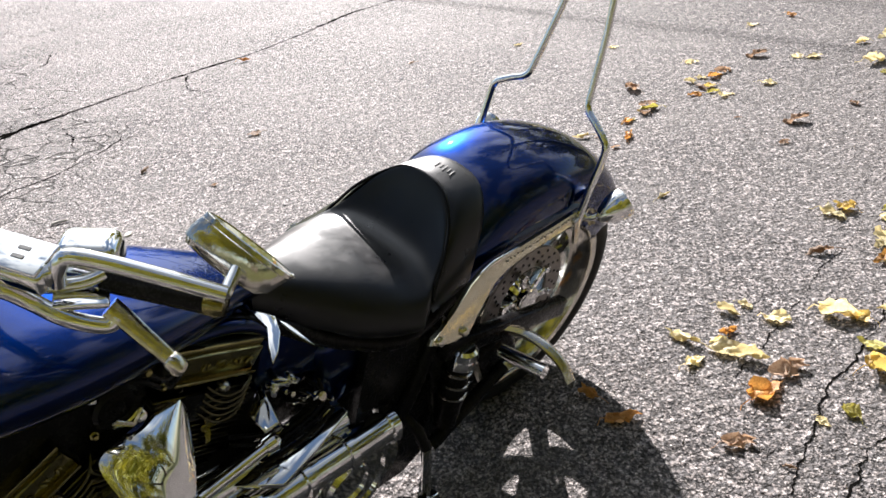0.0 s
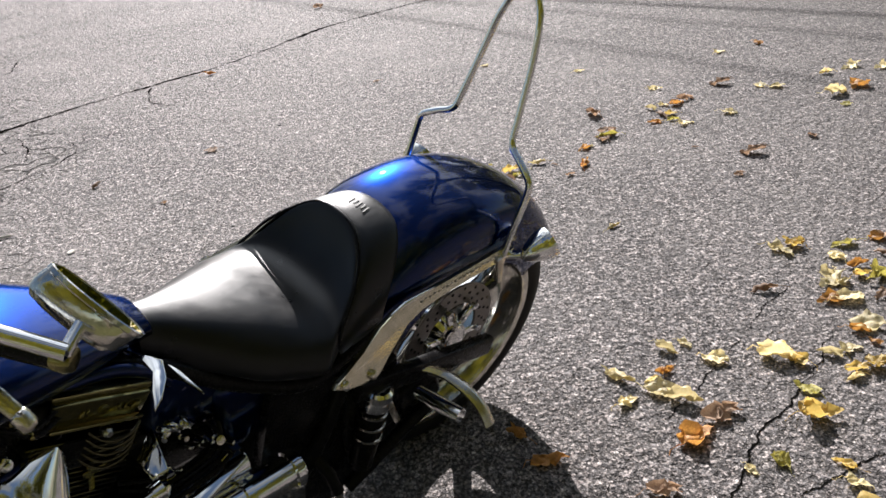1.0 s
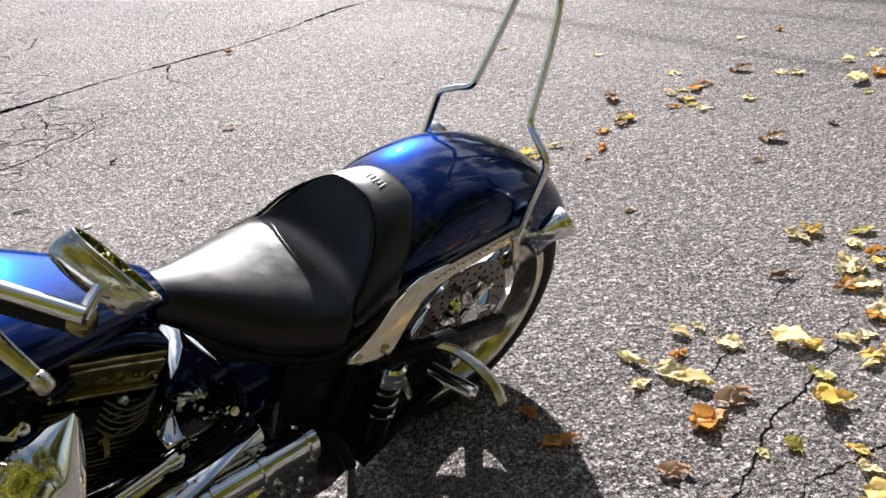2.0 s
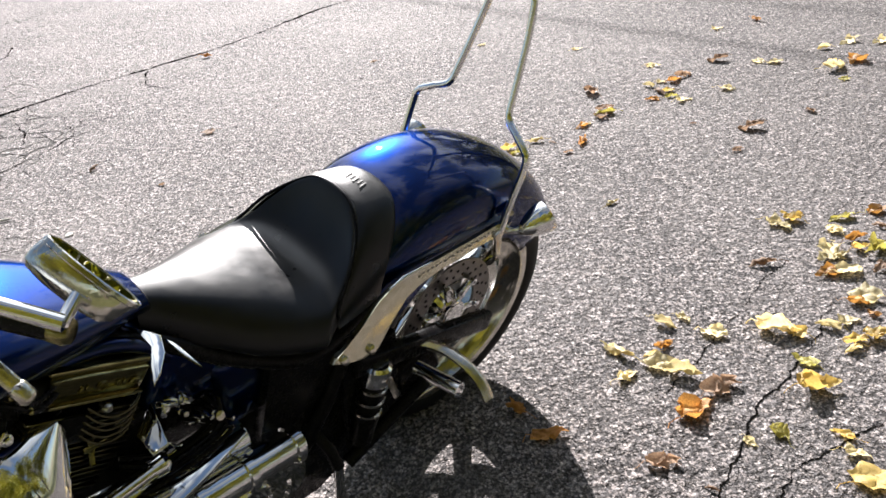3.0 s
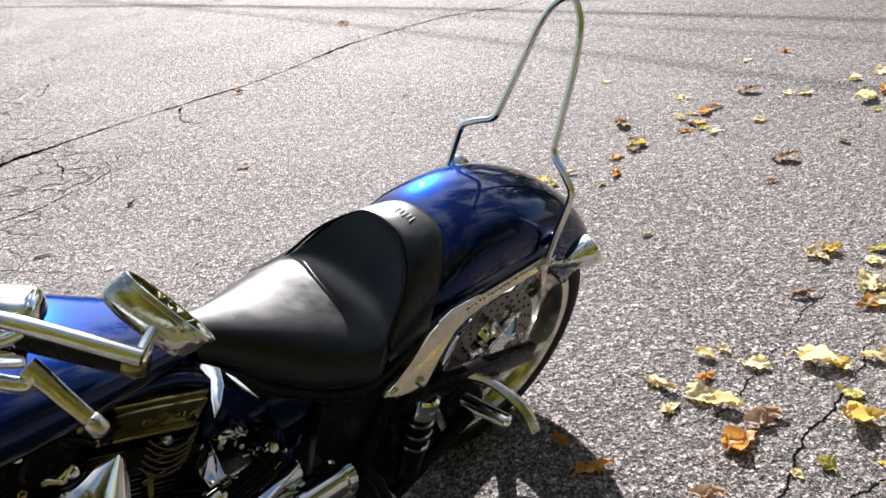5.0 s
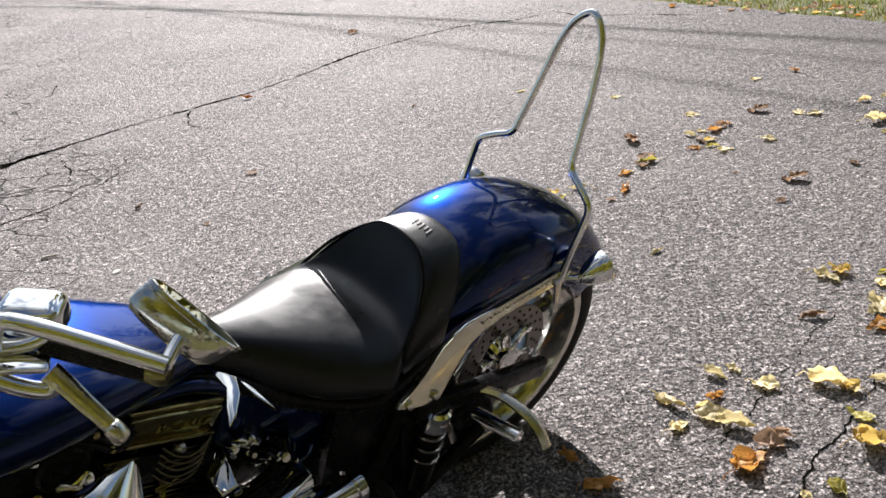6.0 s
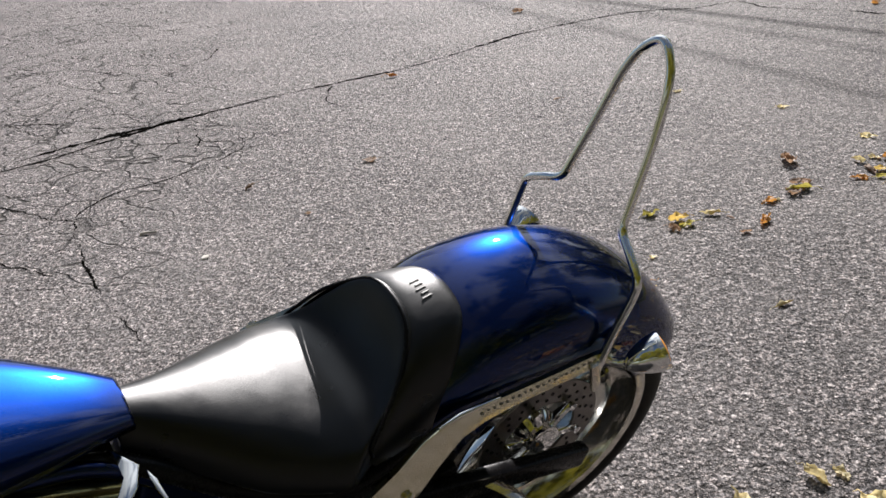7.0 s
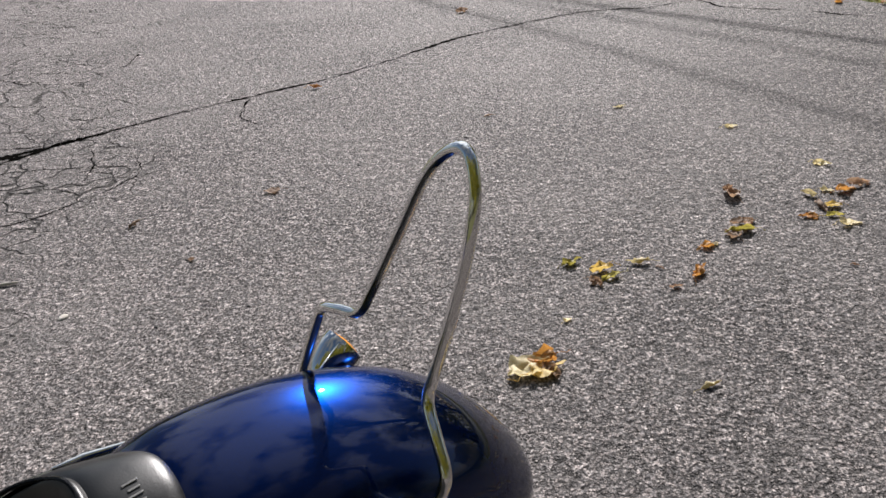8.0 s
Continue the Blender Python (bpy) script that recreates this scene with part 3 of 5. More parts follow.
def rear_wheel():
    wheel = new("rear_wheel")
    wheel.parent = bike
    tagged(wheel, "polished cast wheel with a wide black tyre")
    side = [(0.075, 0.230), (0.089, 0.242), (0.098, 0.264), (0.091, 0.290), (0.068, 0.314), (0.036, 0.327)]
    prof = [(-a, r) for a, r in side] + [(0, 0.330)] + side[::-1] + [(0.0, 0.224)]
    bm = bmesh.new()
    lathe(bm, [(v.x, v.y) for v in spline([(a, b, 0) for a, b in prof], 3)], AXLE, (0, 1, 0), 72)
    part("tyre", bm, RUBBER, wheel, "wide black rubber tyre", 60)
    bm = bmesh.new()
    lathe(bm, [(-0.086, 0.240), (-0.090, 0.236), (-0.088, 0.226), (-0.070, 0.218), (-0.05, 0.192), (0.05, 0.192), (0.070, 0.218), (0.088, 0.226), (0.090, 0.236), (0.086, 0.240), (0.07, 0.230), (-0.07, 0.230)], AXLE, (0, 1, 0), 72)
    part("rim", bm, RIM, wheel, "polished pitted rim")
    for out in (1, -1):
        bm = bmesh.new()
        lathe(bm, [(out * 0.086, 0.247), (out * 0.0925, 0.246), (out * 0.0945, 0.241), (out * 0.0925, 0.223), (out * 0.086, 0.220)], AXLE, (0, 1, 0), 72)
        part("rim_lip", bm, STEEL, wheel, "bright pitted rim lip")
    bm = bmesh.new()
    lathe(bm, [(-0.085, 0.0), (-0.085, 0.030), (-0.06, 0.045), (0.045, 0.048), (0.06, 0.036), (0.085, 0.030), (0.085, 0.0)], AXLE, (0, 1, 0), 32)
    part("hub", bm, CHROME, wheel)
    # unseen pulley-like ring, added to thin the sun patches in the wheel's shadow
    bm = bmesh.new()
    lathe(bm, [(-0.112, 0.088), (-0.112, 0.118), (-0.108, 0.125), (-0.080, 0.125), (-0.076, 0.118), (-0.076, 0.088)], AXLE, (0, 1, 0), 48)
    part("drive_pulley", bm, BLACK, wheel, "unseen black ring added to block sun through the wheel")
    for k in range(5):
        a = radians(243 + 72 * k)
        bm = bmesh.new()
        d, e = Vector((math.cos(a), 0, math.sin(a))), Vector((-math.sin(a), 0, math.cos(a)))
        rings = []
        for r, w, t in ((0.036, 0.024, 0.030), (0.08, 0.018, 0.027), (0.13, 0.013, 0.024), (0.17, 0.013, 0.026), (0.20, 0.028, 0.03)):
            c = AXLE + d * r
            rings.append([c + e * w * x + Vector((0, t * y, 0)) for x, y in ((-1, -0.6), (-0.6, -1), (0.6, -1), (1, -0.6), (1, 0.6), (0.6, 1), (-0.6, 1), (-1, 0.6))])
        bridge(bm, rings)
        part("spoke", bm, CHROME, wheel)


rear_wheel()


def brake_disc():
    bm = bmesh.new()
    lathe(bm, [(0.058, 0.088), (0.058, 0.142), (0.064, 0.142), (0.064, 0.088)], AXLE, (0, 1, 0), 64)
    d = part("brake_disc", bm, DISC, bike, "drilled steel brake disc on a chrome carrier")
    bm = bmesh.new()
    for ring_r, count, off in ((0.102, 20, 0), (0.116, 20, 6), (0.131, 20, 12)):
        for k in range(count):
            a = radians(off + 360 * k / count)
            c = AXLE + Vector((math.cos(a) * ring_r, 0.0645, math.sin(a) * ring_r))
            bmesh.ops.create_cone(bm, cap_ends=True, segments=8, radius1=0.0042, radius2=0.0042, depth=0.0012, matrix=Matrix.Translation(c) @ Matrix.Rotation(radians(90), 4, "X"))
    part("drilled_hole", bm, BLACK, d)
    bm = bmesh.new()
    for k in range(6):
        a = radians(60 * k + 12)
        c = AXLE + Vector((math.cos(a) * 0.062, 0.072, math.sin(a) * 0.062))
        block(bm, (0.062, 0.008, 0.018), Matrix.Translation(c) @ Matrix.Rotation(-a, 4, "Y"), 0.003, 1)
        bmesh.ops.create_cone(bm, cap_ends=True, segments=12, radius1=0.009, radius2=0.007, depth=0.012, matrix=Matrix.Translation(AXLE + Vector((math.cos(a) * 0.090, 0.075, math.sin(a) * 0.090))) @ Matrix.Rotation(radians(90), 4, "X"))
    lathe(bm, [(0.068, 0.0), (0.068, 0.040), (0.082, 0.036), (0.086, 0.020), (0.086, 0.0)], AXLE, (0, 1, 0), 24)
    part("disc_carrier", bm, CHROME, d, "chrome disc carrier with round bolts")


brake_disc()


def sissy_bar():
    """A tall chrome hoop behind the seat, stepped outwards at its foot."""
    half = [(0.066, 0.160, 0.600), (0.046, 0.160, 0.690), (0.024, 0.161, 0.772), (0.018, 0.154, 0.803), (0.012, 0.120, 0.828), (0.003, 0.085, 0.850), (-0.010, 0.076, 0.892), (-0.040, 0.062, 1.000), (-0.055, 0.050, 1.070), (-0.066, 0.032, 1.115), (-0.072, 0.0, 1.142)]
    pts = half + [(x, -y, z) for x, y, z in half[:-1][::-1]]
    bm = bmesh.new()
    tube(bm, spline(pts, 6), 0.0078, 14)
    bar = part("sissy_bar", bm, CHROME, bike, "tall chrome tube sissy bar hoop")
    for side in (1, -1):
        bm = bmesh.new()
        block(bm, (0.020, 0.010, 0.075), pose(0.066, side * 0.164, 0.600, 0, 14, 0), 0.004)
        part("bracket", bm, STEEL, bar)
    return bar


sissy_bar()


def turn_signal(side):
    s = new("turn_signal")
    s.parent = bike
    tagged(s, "chrome bullet turn signal")
    c, tip = Vector((0.022, side * 0.182, 0.622)), Vector((-0.047, side * 0.202, 0.652))
    axis = (tip - c).normalized()
    length = (tip - c).length
    bm = bmesh.new()
    lathe(bm, [(v.x, v.y) for v in spline([(0, 0.0, 0), (0.003, 0.008, 0), (0.018, 0.020, 0), (0.042, 0.030, 0), (length * 0.76, 0.0345, 0), (length * 0.93, 0.035, 0), (length * 0.95, 0.031, 0), (length * 0.93, 0.0, 0)], 4)], c, axis, 28)
    part("shell", bm, CHROME, s)
    bm = bmesh.new()
    lathe(bm, [(length * 0.93, 0.0), (length * 0.93, 0.0305), (length * 0.99, 0.026), (length * 1.03, 0.014), (length * 1.04, 0.0)], c, axis, 24)
    part("lens", bm, LENS, s, "amber lens")
    bm = bmesh.new()
    tube(bm, [(0.030, side * 0.150, 0.612), (0.020, side * 0.170, 0.620), tuple(c + axis * 0.03)], 0.008, 10)
    part("stalk", bm, CHROME, s)


for which in (1, -1):
    turn_signal(which)


def fender_strut(side):
    """A long chrome strut whose face leans out towards its lower edge."""
    def face_y(x, z):
        return side * (0.153 + 0.0889 * (x - 0.05) - 0.364 * (z - 0.65))

    outline = [(0.565, 0.605), (0.555, 0.613), (0.528, 0.617), (0.484, 0.635), (0.429, 0.659), (0.376, 0.671), (0.283, 0.664), (0.158, 0.654), (0.051, 0.647), (0.015, 0.635), (0.035, 0.621), (0.074, 0.626), (0.173, 0.633), (0.256, 0.639), (0.318, 0.641), (0.362, 0.634), (0.412, 0.605), (0.452, 0.576), (0.495, 0.577), (0.540, 0.592)]
    rim = [Vector((x, face_y(x, z), z)) for x, z in outline]
    normal = Vector((-0.083, side * 0.936, 0.341)).normalized()
    bm = bmesh.new()
    front = [bm.verts.new(p) for p in rim]
    back = [bm.verts.new(p - normal * 0.012) for p in rim]
    f = bm.faces.new(front)
    bm.faces.new(back[::-1])
    for i in range(len(rim)):
        k = (i + 1) % len(rim)
        bm.faces.new((front[i], front[k], back[k], back[i]))
    bmesh.ops.bevel(bm, geom=list(f.edges), offset=0.0025, segments=2, profile=0.5, affect="EDGES")
    s = part("fender_strut", bm, STRUT, bike, "bright pitted chrome fender strut", 30)

    for k in range(20):
        x = 0.318 - 0.0130 * k
        z = 0.652 - 0.065 * (0.28 - x) + 0.002 * (k % 2)
        bm = bmesh.new()
        block(bm, (0.0045 if k % 3 else 0.007, 0.0022, 0.009 - 0.002 * (k % 2)), pose(x, face_y(x, z), z, side * -20, 14 * (k % 3) - 14, 0), 0.001, 1)
        part("raised_mark", bm, EMBOSS, s)
    bm = bmesh.new()
    tube(bm, [(0.400, side * 0.176, 0.667), (0.360, side * 0.172, 0.672), (0.280, side * 0.168, 0.666)], 0.004, 12, taper=lambda q: 0.001 + 0.004 * math.sin(math.pi * (0.1 + 0.8 * q)))
    part("upper_trim", bm, CHROME, s)
    for x, z in ((0.540, 0.602), (0.472, 0.586)):
        bm = bmesh.new()
        lathe(bm, [(0, 0.0), (0, 0.010), (0.006, 0.010), (0.009, 0.006), (0.009, 0.0)], (x, face_y(x, z), z), normal, 12)
        part("bolt", bm, STEEL, s)


for which in (1, -1):
    fender_strut(which)


def swingarm():
    for side in (1, -1):
        bm = bmesh.new()
        block(bm, (0.44, 0.030, 0.050), aim((0.02, side * 0.150, 0.345), (0.455, side * 0.150, 0.47)), 0.008)
        part("swingarm", bm, BLACK, bike, "black swingarm tube")


swingarm()


def rear_cover():
    """Curved chrome guard outside the axle with a chrome peg in front of it."""
    bm = bmesh.new()
    arc = spline([(0.275, 0.180, 0.446), (0.250, 0.215, 0.440), (0.235, 0.262, 0.425), (0.226, 0.305, 0.400), (0.225, 0.335, 0.368)], 5)
    rings = []
    for i, p in enumerate(arc):
        rings.append([p + Vector((0.013, 0, 0.003)), p + Vector((0.0, 0.003, 0.008)), p + Vector((-0.014, 0.0, 0.003)), p + Vector((-0.020, -0.004, -0.012)), p + Vector((-0.021, -0.004, -0.036)), p + Vector((-0.017, -0.006, -0.036)), p + Vector((-0.014, -0.006, -0.012)), p + Vector((0.010, -0.004, -0.006))])
    bridge(bm, rings)
    g = part("axle_guard", bm, STEEL, bike, "curved chrome guard beside the rear wheel", 50)
    bm = bmesh.new()
    tube(bm, [(0.318, 0.205, 0.425), (0.304, 0.311, 0.437)], 0.0165, 18)
    part("foot_peg", bm, CHROME, g, "round chrome peg")


rear_cover()


def shock():
    s = new("shock_absorber")
    s.parent = bike
    tagged(s, "black shock absorber with a stepped chrome cap")
    bm = bmesh.new()
    lathe(bm, [(0.0, 0.0), (0.0, 0.026), (0.006, 0.033), (0.022, 0.034), (0.028, 0.028), (0.040, 0.032), (0.048, 0.032), (0.050, 0.0)], (0.392, 0.160, 0.452), (0.12, 0.0, -0.99), 24)
    part("cap", bm, CHROME, s)
    bm = bmesh.new()
    lathe(bm, [(0.0, 0.0), (0.0, 0.028), (0.03, 0.030), (0.034, 0.024), (0.06, 0.030), (0.064, 0.024), (0.09, 0.030), (0.17, 0.026), (0.17, 0.0)], (0.398, 0.160, 0.400), (0.12, 0.0, -0.99), 24)
    part("body", bm, BLACK, s)
    for drop in (0.012, 0.045, 0.078):
        bm = bmesh.new()
        lathe(bm, [(-0.004, 0.029), (-0.003, 0.0325), (0.003, 0.0325), (0.004, 0.029)], Vector((0.398, 0.160, 0.400)) + Vector((0.12, 0.0, -0.99)) * drop, (0.12, 0.0, -0.99), 24)
        part("ring", bm, STEEL, s)
    bm = bmesh.new()
    block(bm, (0.018, 0.012, 0.09), pose(0.352, 0.172, 0.36, 0, 24, 0), 0.003)
    part("bracket", bm, STEEL, s)


shock()


def frame_parts():
    bm = bmesh.new()
    tube(bm, spline([(0.40, 0.11, 0.56), (0.55, 0.13, 0.55), (0.70, 0.10, 0.62), (0.84, 0.06, 0.72), (1.0, 0.05, 0.78), (1.30, 0.03, 0.86)], 5), 0.017, 12)
    tube(bm, spline([(0.40, -0.11, 0.56), (0.55, -0.13, 0.55), (0.70, -0.10, 0.62), (0.84, -0.06, 0.72), (1.0, -0.05, 0.78), (1.30, -0.03, 0.86)], 5), 0.017, 12)
    part("upper_frame", bm, BLACK, bike, "black frame tubes")
    for side in (1, -1):
        bm = bmesh.new()
        tube(bm, spline([(0.44, side * 0.12, 0.50), (0.52, side * 0.13, 0.34), (0.62, side * 0.12, 0.20), (0.9, side * 0.12, 0.16), (1.2, side * 0.12, 0.17), (1.34, side * 0.09, 0.35), (1.42, side * 0.04, 0.80)], 5), 0.017, 12)
        part("lower_frame", bm, BLACK, bike)
    bm = bmesh.new()
    block(bm, (0.26, 0.20, 0.20), pose(0.60, 0, 0.53, 0, 8, 0), 0.03, 3)
    part("side_cover", bm, BLUE, bike, "dark blue side cover under the seat")
    bm = bmesh.new()
    block(bm, (0.14, 0.22, 0.22), pose(0.46, 0, 0.42), 0.03, 3)
    part("battery_box", bm, BLACK, bike)
    bm = bmesh.new()
    block(bm, (0.22, 0.17, 0.20), pose(0.745, 0, 0.605, 0, -16, 0), 0.055, 4)
    part("oil_tank", bm, BLUE, bike, "dark blue rounded oil tank under the seat")
    bm = bmesh.new()
    block(bm, (0.26, 0.12, 0.16), pose(0.80, 0, 0.48), 0.03, 3)
    part("airbox", bm, BLACK, bike, "black airbox under the tank")
    bm = bmesh.new()
    tube(bm, spline([(1.16, 0.050, 0.775), (1.03, 0.060, 0.770), (0.951, 0.062, 0.763), (0.895, 0.064, 0.748), (0.845, 0.066, 0.715), (0.80, 0.066, 0.66)], 5), 0.014, 14)
    part("frame_tube", bm, BLUE, bike, "glossy dark blue frame tube above the rear cylinder")
    bm = bmesh.new()
    block(bm, (0.30, 0.20, 0.30), pose(0.52, 0, 0.36, 0, -12, 0), 0.04, 3)
    part("gearbox", bm, BLACK, bike, "black gearbox housing")
    bm = bmesh.new()
    block(bm, (0.50, 0.07, 0.10), pose(1.10, 0, 0.74, 0, -9, 0), 0.03, 3)
    part("backbone", bm, BLACK, bike)
    # made-up black block: hides sunlit ground, stands for the dark under the tank
    bm = bmesh.new()
    block(bm, (0.34, 0.13, 0.20), pose(1.21, 0, 0.715, 0, -6, 0), 0.03, 3)
    part("air_cleaner", bm, BLACK, bike, "black filler block added for the darkness under the fuel tank")
    # bright bent panels between seat and rear cylinder
    for centre, normal, outline in (((0.861, 0.125, 0.745), (0.10, 0.12, 1), [(0.004, -0.084), (-0.009, -0.054), (-0.010, -0.020), (0.014, 0.009), (0.029, 0.042), (0.008, 0.029), (-0.018, 0.001), (-0.032, -0.030)]),
                                    ((0.818, 0.130, 0.735), (0.10, 0.12, 1), [(0.005, -0.037), (0.002, 0.003), (-0.010, 0.043), (-0.004, -0.014)]),
                                    ((0.870, 0.112, 0.566), (0.22, 0.22, 0.95), [(-0.027, -0.046), (0.026, -0.008), (0.023, 0.036), (-0.007, 0.037)]),
                                    ((0.831, 0.165, 0.469), (0.061, 0, 1), [(-0.120, -0.031), (-0.026, -0.040), (0.134, -0.022), (0.064, 0.038), (-0.026, 0.018), (-0.122, -0.009)])):
        bm = bmesh.new()
        plate(bm, outline, 0.008, facing(centre, normal), 0.002)
        part("frame_panel", bm, CHROME, bike, "bright bent chrome frame piece", 60)
    # dark structure ahead of the rear wheel
    bm = bmesh.new()
    plate(bm, [(0.627, 0.596), (0.399, 0.456), (0.215, 0.262), (0.222, 0.222), (0.348, 0.160), (0.425, 0.110), (0.490, 0.075), (0.620, 0.085), (0.660, 0.290)], 0.03, at_side(0.105), 0.004)
    part("frame_plate", bm, BLACK, bike, "black frame plate ahead of the wheel")
    bm = bmesh.new()
    block(bm, (0.12, 0.03, 0.12), pose(0.228, 0.125, 0.300, 0, 20, 0), 0.012, 3)
    part("brake_caliper", bm, BLACK, bike, "black brake caliper")
    bm = bmesh.new()
    tube(bm, [(0.44, 0.150, 0.155), (0.369, 0.150, 0.189), (0.215, 0.150, 0.264)], 0.016, 12)
    part("lower_strut", bm, BLACK, bike)
    bm = bmesh.new()
    tube(bm, [(0.262, 0.160, 0.243), (0.174, 0.160, 0.237)], 0.006, 10)
    part("brake_rod", bm, STEEL, bike)
    for side in (1, -1):
        bm = bmesh.new()
        block(bm, (0.15, 0.022, 0.22), pose(0.375, side * 0.128, 0.36, 0, 10, 0), 0.008)
        part("swingarm_plate", bm, BLACK, bike)


frame_parts()


def cylinder(name, foot, tilt):
    """A finned air-cooled cylinder with its head and cover; tilt in degrees backwards."""
    c = new(name)
    c.parent = bike
    tagged(c, "black finned cylinder with a bronze-tinted chrome head cover")
    m = Matrix.Translation(foot) @ Matrix.Rotation(radians(-tilt), 4, "Y")
    bm = bmesh.new()
    block(bm, (0.13, 0.11, 0.24), m @ Matrix.Translation((0, 0, 0.11)), 0.03, 3)
    part("barrel", bm, CAST, c)
    for k in range(17):
        z = 0.012 + k * 0.0112
        s = 0.66 + 0.34 * math.sin(min(1, k / 12) * math.pi / 2)
        bm = bmesh.new()
        block(bm, (0.206 * s, 0.130 + 0.040 * s, 0.0040), m @ Matrix.Translation((0, 0, z)), 0.0018, 1)
        part("fin", bm, OLIVE if k % 3 else CAST, c)
    bm = bmesh.new()
    block(bm, (0.176, 0.150, 0.060), m @ Matrix.Translation((0, 0, 0.228)), 0.012, 3)
    part("head", bm, CAST, c)
    # cover: a flat top with a proud rim, and a wide sloping face with raised marks
    bm = bmesh.new()
    block(bm, (0.176, 0.168, 0.012), m @ Matrix.Translation((0, 0.004, 0.283)), 0.004, 2)
    cover = part("head_cover", bm, BRONZE, c, "bronzed chrome head cover with raised marks")
    bm = bmesh.new()
    block(bm, (0.172, 0.012, 0.048), m @ Matrix.Translation((0, 0.085, 0.254)) @ Matrix.Rotation(radians(-8), 4, "X"), 0.004, 2)
    part("side_face", bm, BRONZE, cover)
    bm = bmesh.new()
    block(bm, (0.168, 0.018, 0.007), m @ Matrix.Translation((-0.002, 0.088, 0.227)), 0.003, 2)
    part("lower_rib", bm, BRONZE, cover)
    face = m @ Matrix.Translation((0, 0.0925, 0.252)) @ Matrix.Rotation(radians(-8), 4, "X")
    bm = bmesh.new()
    lathe(bm, [(-0.002, 0.010), (0.0015, 0.0095), (0.0015, 0.0070), (-0.002, 0.0065)], face @ Vector((-0.006, 0, 0)), face.to_3x3() @ Vector((0, 1, 0)), 20)
    part("raised_mark", bm, BRONZE, cover)
    for x, w, turn in ((0.022, 0.006, 10), (0.032, 0.005, -12), (-0.034, 0.007, 25), (-0.044, 0.004, 0), (-0.060, 0.006, -25), (-0.067, 0.004, 0)):
        bm = bmesh.new()
        block(bm, (w * 0.8, 0.004, 0.014), face @ Matrix.Translation((x, 0, 0)) @ Matrix.Rotation(radians(turn), 4, "Y"), 0.0012, 1)
        part("raised_mark", bm, BRONZE, cover)
    # wavy fins of the head, hung from a round boss
    for k in range(5):
        bm = bmesh.new()
        tube(bm, spline([m @ Vector(p) for p in ((0.004, 0.086, 0.206 - 0.0135 * k), (-0.018, 0.093, 0.192 - 0.0135 * k), (-0.046, 0.094, 0.184 - 0.0135 * k), (-0.078, 0.090, 0.190 - 0.0135 * k), (-0.100, 0.076, 0.204 - 0.0135 * k), (-0.106, 0.040, 0.208 - 0.0135 * k))], 4), 0.0027, 8)
        part("head_fin", bm, OLIVE, c)
    bm = bmesh.new()
    lathe(bm, [(0, 0.0), (0, 0.011), (0.012, 0.010), (0.018, 0.005), (0.018, 0.0)], m @ Vector((-0.026, 0.086, 0.206)), (0, 1, 0.2), 16)
    part("boss", bm, STEEL, c)
    for x, y in ((-0.012, 0.052), (0.07, 0.045), (-0.076, 0.045)):
        bm = bmesh.new()
        lathe(bm, [(0, 0.0), (0, 0.010), (0.010, 0.010), (0.016, 0.006), (0.016, 0.0)], m @ Vector((x, y, 0.288)), m.to_3x3() @ Vector((0, 0, 1)), 8)
        part("cap_nut", bm, CHROME, c)
    # dark recess in the fins, with a cross-shaped badge below it
    bm = bmesh.new()
    block(bm, (0.050, 0.012, 0.056), m @ Matrix.Translation((0.018, 0.082, 0.165)), 0.004, 2)
    part("recess_cover", bm, BLACK, c)
    bm = bmesh.new()
    block(bm, (0.012, 0.005, 0.060), m @ Matrix.Translation((-0.030, 0.089, 0.110)) @ Matrix.Rotation(radians(20), 4, "Y"), 0.0015, 1)
    block(bm, (0.042, 0.005, 0.012), m @ Matrix.Translation((-0.032, 0.0894, 0.124)) @ Matrix.Rotation(radians(20), 4, "Y"), 0.0015, 1)
    part("badge", bm, BRONZE, c, "small dull metal badge")


cylinder("rear_cylinder", (1.040, 0.0, 0.478), 23.4)
cylinder("front_cylinder", (1.163, 0.0, 0.425), -27)


